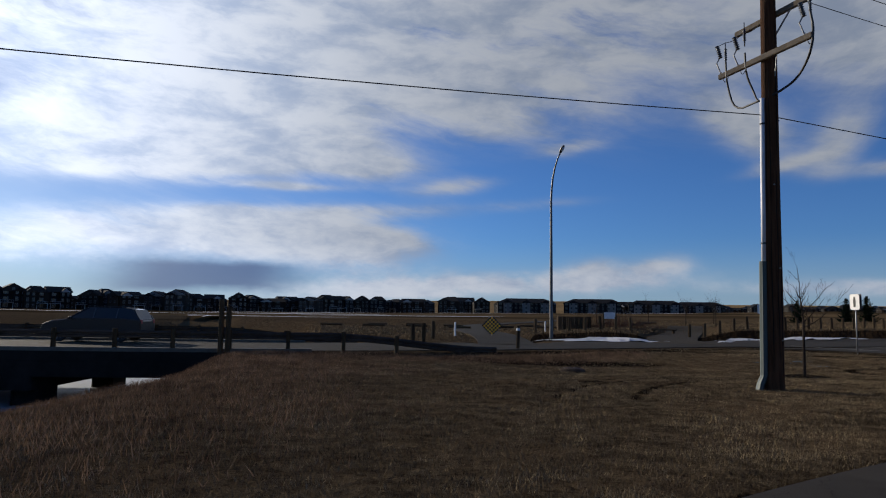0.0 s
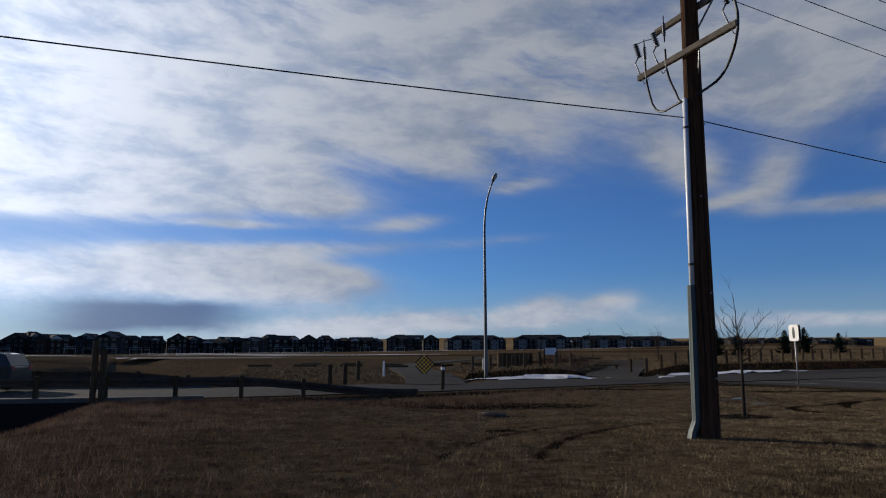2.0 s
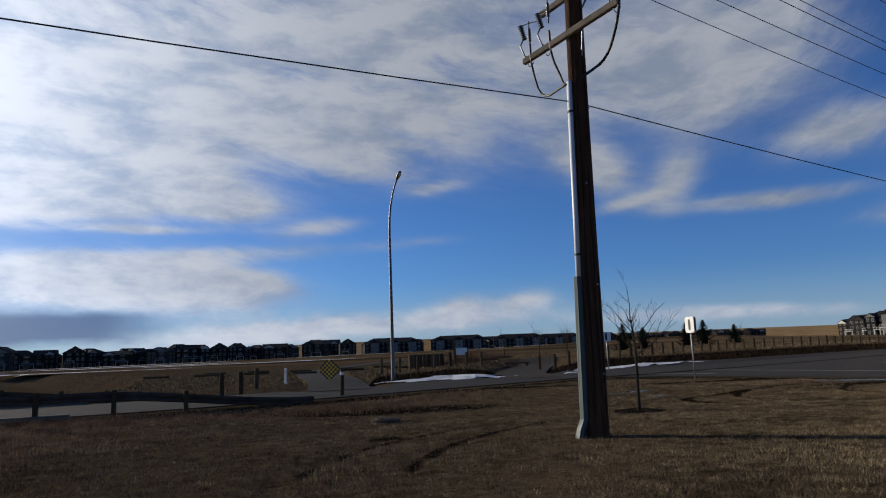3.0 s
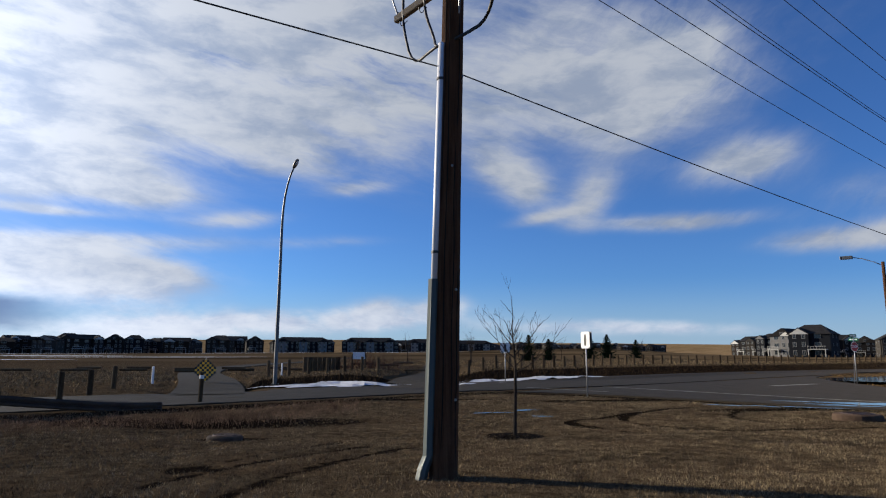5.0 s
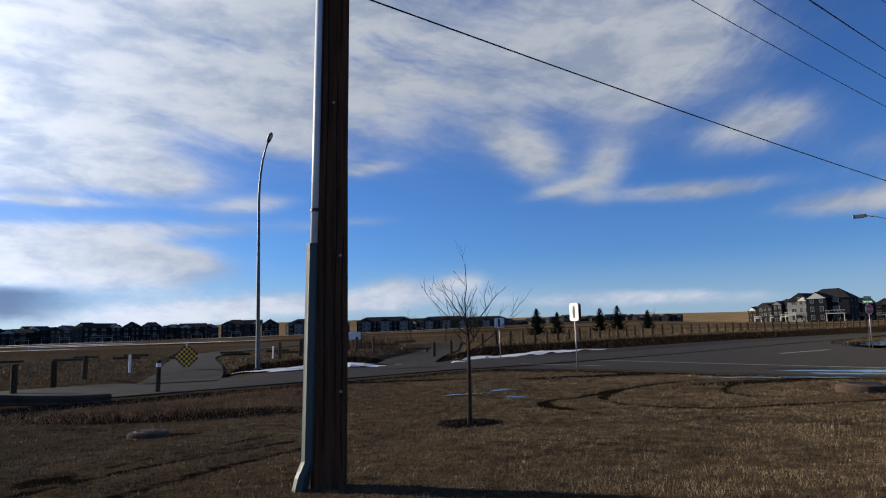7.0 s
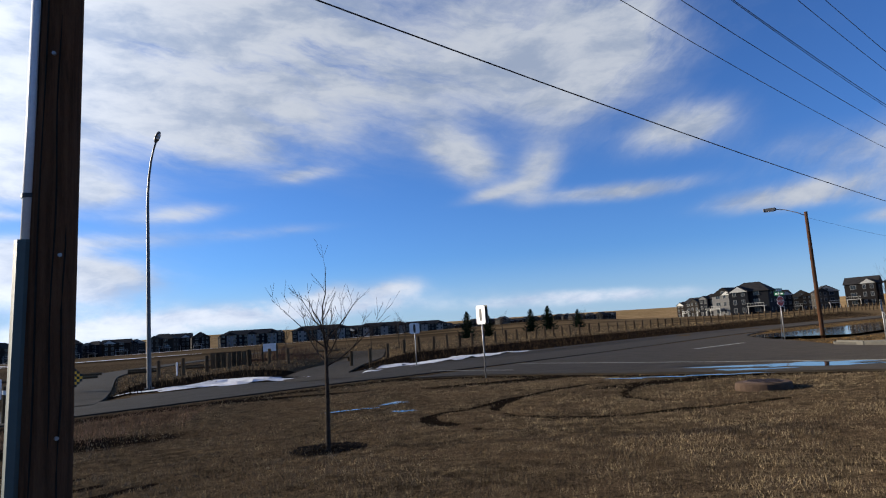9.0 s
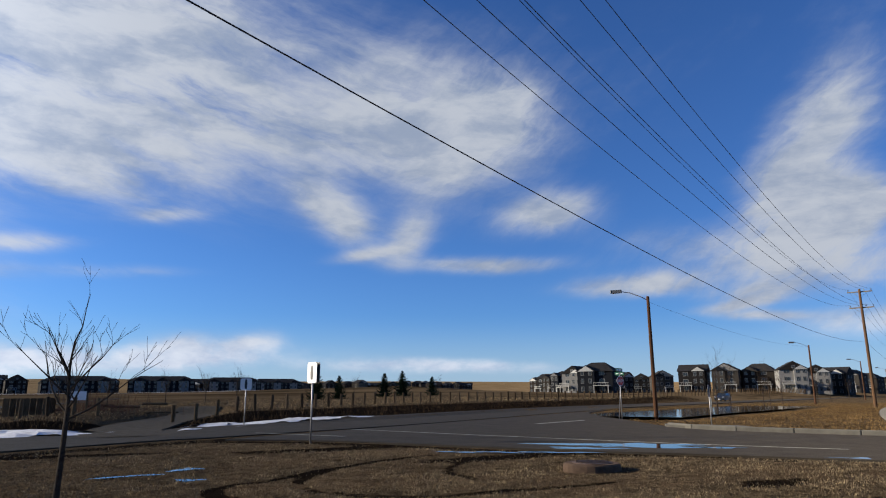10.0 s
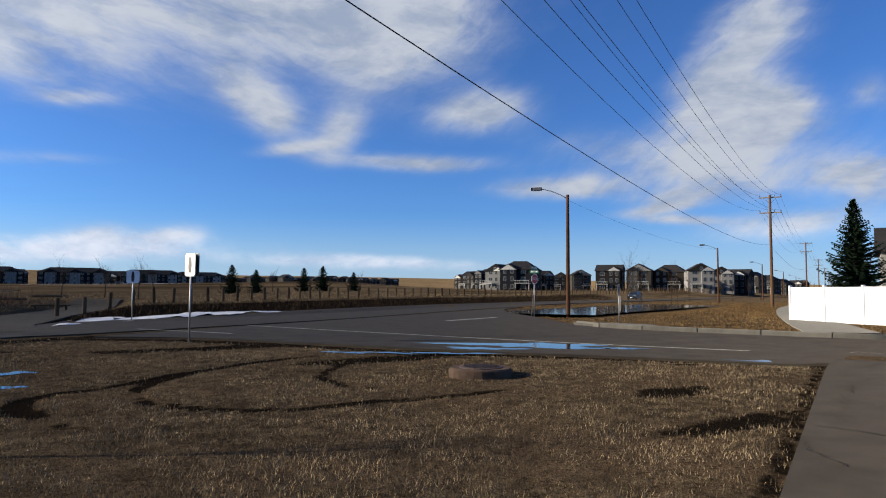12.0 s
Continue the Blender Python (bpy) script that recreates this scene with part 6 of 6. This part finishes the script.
# ---- cars ----
def car(m, paint, label, length=4.5, width=1.78, hgt=1.48, box_on_roof=False):
    """A five-door car; it heads along +x."""
    c = thing("car", m, label, "car")
    L, W, H = length, width, hgt
    # lower body: side outline swept across with rounded shoulders
    out = [(-0.50, 0.30), (-0.50, 0.62), (-0.485, 0.66), (-0.30, 0.70), (0.10, 0.69), (0.22, 0.67), (0.40, 0.61), (0.475, 0.53), (0.50, 0.40), (0.495, 0.22), (0.46, 0.15), (-0.47, 0.15)]
    bm = B()
    rows = []
    for s, inset, up in ((-0.5, 0.0, 0), (-0.47, 0.0, 1), (0.47, 0.0, 1), (0.5, 0.0, 0)):
        rows.append([bm.verts.new((x * L * (0.985 if up == 0 else 1), s * W, z * H * (0.97 if up == 0 and z > 0.5 else 1))) for x, z in out])
    for a, b in zip(rows, rows[1:]):
        for k in range(len(out)):
            bm.faces.new((a[k], a[(k + 1) % len(out)], b[(k + 1) % len(out)], b[k]))
    bm.faces.new(rows[0][::-1])
    bm.faces.new(rows[-1])
    bmesh.ops.recalc_face_normals(bm, faces=bm.faces[:])
    bmesh.ops.bevel(bm, geom=[e for e in bm.edges if e.calc_face_angle(0) > 0.5], offset=0.025, segments=2, affect="EDGES")
    body = part("body", bm, paint, c)
    # greenhouse
    cab = [(-0.485, 0.66), (-0.42, 0.955), (-0.30, 1.0), (0.00, 1.0), (0.07, 0.97), (0.235, 0.665)]
    bm = B()
    lo, hi = 0.47, 0.38
    rows = []
    for s in (-1, 1):
        rows.append([bm.verts.new((x * L, s * W * (lo + (hi - lo) * (z - 0.66) / 0.34), z * H)) for x, z in cab])
    for k in range(len(cab) - 1):
        bm.faces.new((rows[0][k], rows[0][k + 1], rows[1][k + 1], rows[1][k]))
    bm.faces.new(rows[0][::-1])
    bm.faces.new(rows[1])
    bmesh.ops.recalc_face_normals(bm, faces=bm.faces[:])
    part("window_glass", bm, M["glass"], c)
    bm = B()
    box(bm, -0.15 * L, 0, 0.995 * H, 0.36 * L, W * 0.74, 0.05, 0.02)
    part("roof", bm, paint, c)
    for s in (-1, 1):
        for x0, z0, x1, z1 in ((0.235, 0.665, 0.05, 0.985), (-0.02, 0.67, -0.03, 0.985), (-0.25, 0.68, -0.26, 0.985), (-0.485, 0.67, -0.40, 0.97)):
            bm = B()
            tube(bm, [(x0 * L, s * W * 0.473, z0 * H), (x1 * L, s * W * 0.388, z1 * H)], 0.03, 5)
            part("pillar", bm, paint, c)
        bm = B()
        box(bm, 0.20 * L, s * W * 0.54, 0.70 * H, 0.10, 0.18, 0.13, 0.03)
        part("mirror", bm, paint, c)
        bm = B()
        box(bm, 0.455 * L, s * W * 0.36, 0.50 * H, 0.22, 0.36, 0.13, 0.03)
        part("headlight", bm, M["lamp_glass"], c)
        bm = B()
        box(bm, -0.495 * L, s * W * 0.40, 0.60 * H, 0.06, 0.22, 0.2, 0.02)
        part("tail_light", bm, M["sign_red"], c)
        for x in (-0.30, 0.31):
            bm = B()
            prof = [(0.0, -0.10), (0.20, -0.11), (0.31, -0.10), (0.325, -0.05), (0.325, 0.05), (0.31, 0.10), (0.20, 0.11), (0.0, 0.10)]
            lathe(bm, [(max(r, 0.001), z) for r, z in prof], 20)
            bmesh.ops.rotate(bm, verts=bm.verts[:], cent=(0, 0, 0), matrix=Matrix.Rotation(math.pi / 2, 3, "X"))
            w = part("wheel", bm, M["rubber"], c, smooth=False)
            w.matrix_basis = pose(x * L, s * W * 0.455, 0.325)
            bm = B()
            for k in range(5):
                a = 2 * math.pi * k / 5
                box(bm, 0.10 * math.cos(a), s * 0.115, 0.10 * math.sin(a), 0.17, 0.02, 0.06, 0, Matrix.Rotation(-a, 3, "Y"))
            part("rim", bm, M["galvanised"], w)
        bm = B()
        tube(bm, [(-0.32 * L, s * W * 0.36, 1.04 * H), (0.02 * L, s * W * 0.36, 1.04 * H)], 0.02, 6)
        part("roof_rail", bm, M["rubber"], c)
    bm = B()
    box(bm, 0.49 * L, 0, 0.40 * H, 0.06, W * 0.55, 0.14, 0.02)
    part("grille", bm, M["rubber"], c)
    bm = B()
    box(bm, 0.501 * L, 0, 0.27 * H, 0.02, 0.42, 0.11, 0.004)
    part("number_plate", bm, M["sign_white"], c)
    if box_on_roof:
        bm = B()
        box(bm, -0.14 * L, 0.1, 1.04 * H + 0.17, 1.75, 0.8, 0.30, 0.09)
        part("roof_box", bm, M["rubber"], c)
    return c


def on_road(x, side, heading_west=True):
    i = int(np.argmin(np.abs(MAIN_FINE[:, 0] - x)))
    t = MAIN_FINE[i + 1] - MAIN_FINE[i - 1]
    t = t / np.hypot(*t)
    q = MAIN_FINE[i] + np.array((-t[1], t[0])) * side
    z = float(height(q[:1], q[1:], False)[0]) + 0.08
    return pose(q[0], q[1], z, 0, 0, math.degrees(math.atan2(t[1], t[0])) + (180 if heading_west else 0))


car(on_road(108.0, 1.9), M["navy_paint"], "dark blue hatchback with a roof box on the road", box_on_roof=True)
car(on_road(-21.5, 1.9), M["grey_paint"], "dark grey sport utility car beside the bridge rail", 4.75, 1.88, 1.66)


# ---- grass ----
def blades(name, x, y, hgt, width, lean, material, label, seed, bare=0.0):
    """One triangle a blade, as one mesh."""
    r = np.random.RandomState(seed)
    n = len(x)
    z = height(x, y) - 0.05 * np.clip(bare, 0, 1)
    a = r.uniform(0, 2 * np.pi, n)
    b = r.uniform(0, 2 * np.pi, n)
    l = lean * r.uniform(0.15, 1.0, n) * hgt
    hx, hy = np.cos(b) * width / 2, np.sin(b) * width / 2
    co = np.empty((n, 3, 3))
    co[:, 0] = np.stack([x - hx, y - hy, z - 0.01], 1)
    co[:, 1] = np.stack([x + hx, y + hy, z - 0.01], 1)
    co[:, 2] = np.stack([x + np.cos(a) * l, y + np.sin(a) * l, z + hgt], 1)
    me = bpy.data.meshes.new(name)
    me.vertices.add(n * 3)
    me.vertices.foreach_set("co", co.ravel())
    me.loops.add(n * 3)
    me.loops.foreach_set("vertex_index", np.arange(n * 3, dtype=np.int32))
    me.polygons.add(n)
    me.polygons.foreach_set("loop_start", np.arange(0, n * 3, 3, dtype=np.int32))
    me.update(calc_edges=True)
    me.materials.append(material)
    return tagged(new(name, me), label, "grass", kind="stuff")


def near_walk(x, y):
    d = np.full(x.shape, 1e9)
    for px, py in ((1, -3), (2, 0), (4, 3), (6, 5), (8, 7), (11, 9.3)):
        d = np.minimum(d, np.hypot(x - px, y - py))
    return d


def lawn_grass():
    r = np.random.RandomState(7)
    n = 4400000
    x, y = r.uniform(-16, 46, n), r.uniform(-6, 36, n)
    dist = near_walk(x, y)
    keep = r.uniform(0, 1, n) < np.clip(2.8 / np.maximum(dist, 2.8), 0.13, 1.0)
    x, y, dist = x[keep], y[keep], dist[keep]
    f = to_line(x, y, FOOT_LEFT[::4])
    d = to_line(x, y, MAIN_FINE[::4])
    s = to_line(x, y, SIDE_NEAR[::4])
    c = np.abs(to_line(x, y, CREEK))
    bare = bareness(x, y)
    clump = bumps(x, y, 1.6, 31) + 0.8 * bumps(x, y, 5.0, 32)
    ok = ((f > 0.03 + 0.05 * clump) | (f < -2.75)) & (d < -4.6) & (s < -0.25) & (c > 9) & (r.uniform(0, 1, len(x)) > bare * 1.05) & (clump > -0.55 + 0.4 * r.uniform(-1, 1, len(x)))
    x, y, dist, clump, bare = x[ok], y[ok], dist[ok], clump[ok], bare[ok]
    hgt = r.uniform(0.018, 0.055, len(x)) * (1 + 0.4 * clump)
    blades("lawn_grass", x, y, hgt, r.uniform(0.0035, 0.007, len(x)) * (0.7 + dist / 9), 1.1, M["straw"], "short matted straw-coloured winter lawn grass", 1, bare)
    # tall rust-coloured grass along the creek bank and road shoulder
    n = 420000
    x, y = r.uniform(-17, 12, n), r.uniform(-6, 33, n)
    c, d, f = np.abs(to_line(x, y, CREEK)), to_line(x, y, MAIN_FINE[::4]), to_line(x, y, FOOT_LEFT[::2])
    edge = 15.2 + 1.6 * bumps(x, y, 0.7, 33)
    bank = step01(c, 5.0, 6.0) * (1 - step01(c, edge - 4.5, edge + 3.0))
    shoulder = np.exp(-((d + 7.2 + 0.8 * bumps(x, y, 0.6, 34)) / 1.3) ** 2) * (x < 4) * 0.9
    ok = (r.uniform(0, 1, n) < np.maximum(bank, shoulder)) & (d < -5.0) & (f > 1.0)
    x, y = x[ok], y[ok]
    hgt = r.uniform(0.06, 0.24, len(x)) * (0.75 + 0.5 * bumps(x, y, 1.2, 35))
    blades("tall_grass", x, y, np.maximum(hgt, 0.06), r.uniform(0.006, 0.014, len(x)), 0.9, M["rust_grass"], "tall rust-coloured dead grass along the creek bank", 2)


def verge_grass():
    r = np.random.RandomState(17)
    n = 260000
    x, y = r.uniform(-32, 110, n), r.uniform(26, 112, n)
    d = to_line(x, y, MAIN_FINE[::4])
    tr, dv = np.abs(to_line(x, y, TRAIL[::2])), np.abs(to_line(x, y, DRIVE[::2]))
    free = (tr > 1.8) & (dv > 2.5) & (np.abs(to_line(x, y, CREEK)) > 7)
    for cx, cy, sx, sy, yaw in SNOW:
        c, q = math.cos(radians(yaw)), math.sin(radians(yaw))
        u, v = (x - cx) * c + (y - cy) * q, (y - cy) * c - (x - cx) * q
        free &= (u / (sx * 1.1)) ** 2 + (v / (sy * 1.1)) ** 2 > 1
    # dark weedy bank
    bank = np.exp(-((d - 8.8 - 0.6 * bumps(x, y, 0.5, 41)) / 3.0) ** 4) * (x > -2)
    ok = free & (r.uniform(0, 1, n) < bank) & (d > 4.8)
    blades("bank_weeds", x[ok], y[ok], r.uniform(0.08, 0.3, ok.sum()), r.uniform(0.03, 0.07, ok.sum()), 0.6, M["weed"], "dark dead weeds on the bank below the posts", 3)
    # straw beyond
    pale = step01(d, 11.0, 12.5) * (1 - step01(d, 24, 60)) + 0.9 * (x < -2) * step01(d, 5.0, 6.5) * (1 - step01(d, 14, 30))
    ok = free & (r.uniform(0, 1, n) < 0.5 * pale)
    blades("field_grass", x[ok], y[ok], r.uniform(0.04, 0.14, ok.sum()), r.uniform(0.03, 0.08, ok.sum()), 0.9, M["pale_straw"], "pale dry grass in the field edge", 4)


M["weed"] = blade_material("weed", (0.014, 0.009, 0.005), (0.045, 0.029, 0.016))
M["pale_straw"] = blade_material("pale_straw", (0.07, 0.05, 0.027), (0.30, 0.22, 0.12))


def corner_grass():
    """Golden verge on the corner lot across the side road."""
    r = np.random.RandomState(23)
    n = 240000
    x, y = r.uniform(34, 120, n), r.uniform(20, 92, n)
    d, s = to_line(x, y, MAIN_FINE[::4]), to_line(x, y, SIDE_FAR[::4])
    w, w2 = np.abs(to_line(x, y, WALK[::2])), np.abs(to_line(x, y, DITCH_LINE))
    ok = (d < -5) & (s > 0.4) & (w > 1.4) & (w2 > 6.5) & (r.uniform(0, 1, n) < np.clip(1.4 - np.hypot(x - 40, y - 35) / 90, 0.2, 1))
    blades("verge_grass", x[ok], y[ok], r.uniform(0.03, 0.11, ok.sum()), r.uniform(0.02, 0.05, ok.sum()), 1.2, M["gold_straw"], "short golden winter grass on the corner verge", 5)


M["gold_straw"] = blade_material("gold_straw", (0.06, 0.036, 0.014), (0.24, 0.15, 0.058))
lawn_grass()
verge_grass()
corner_grass()
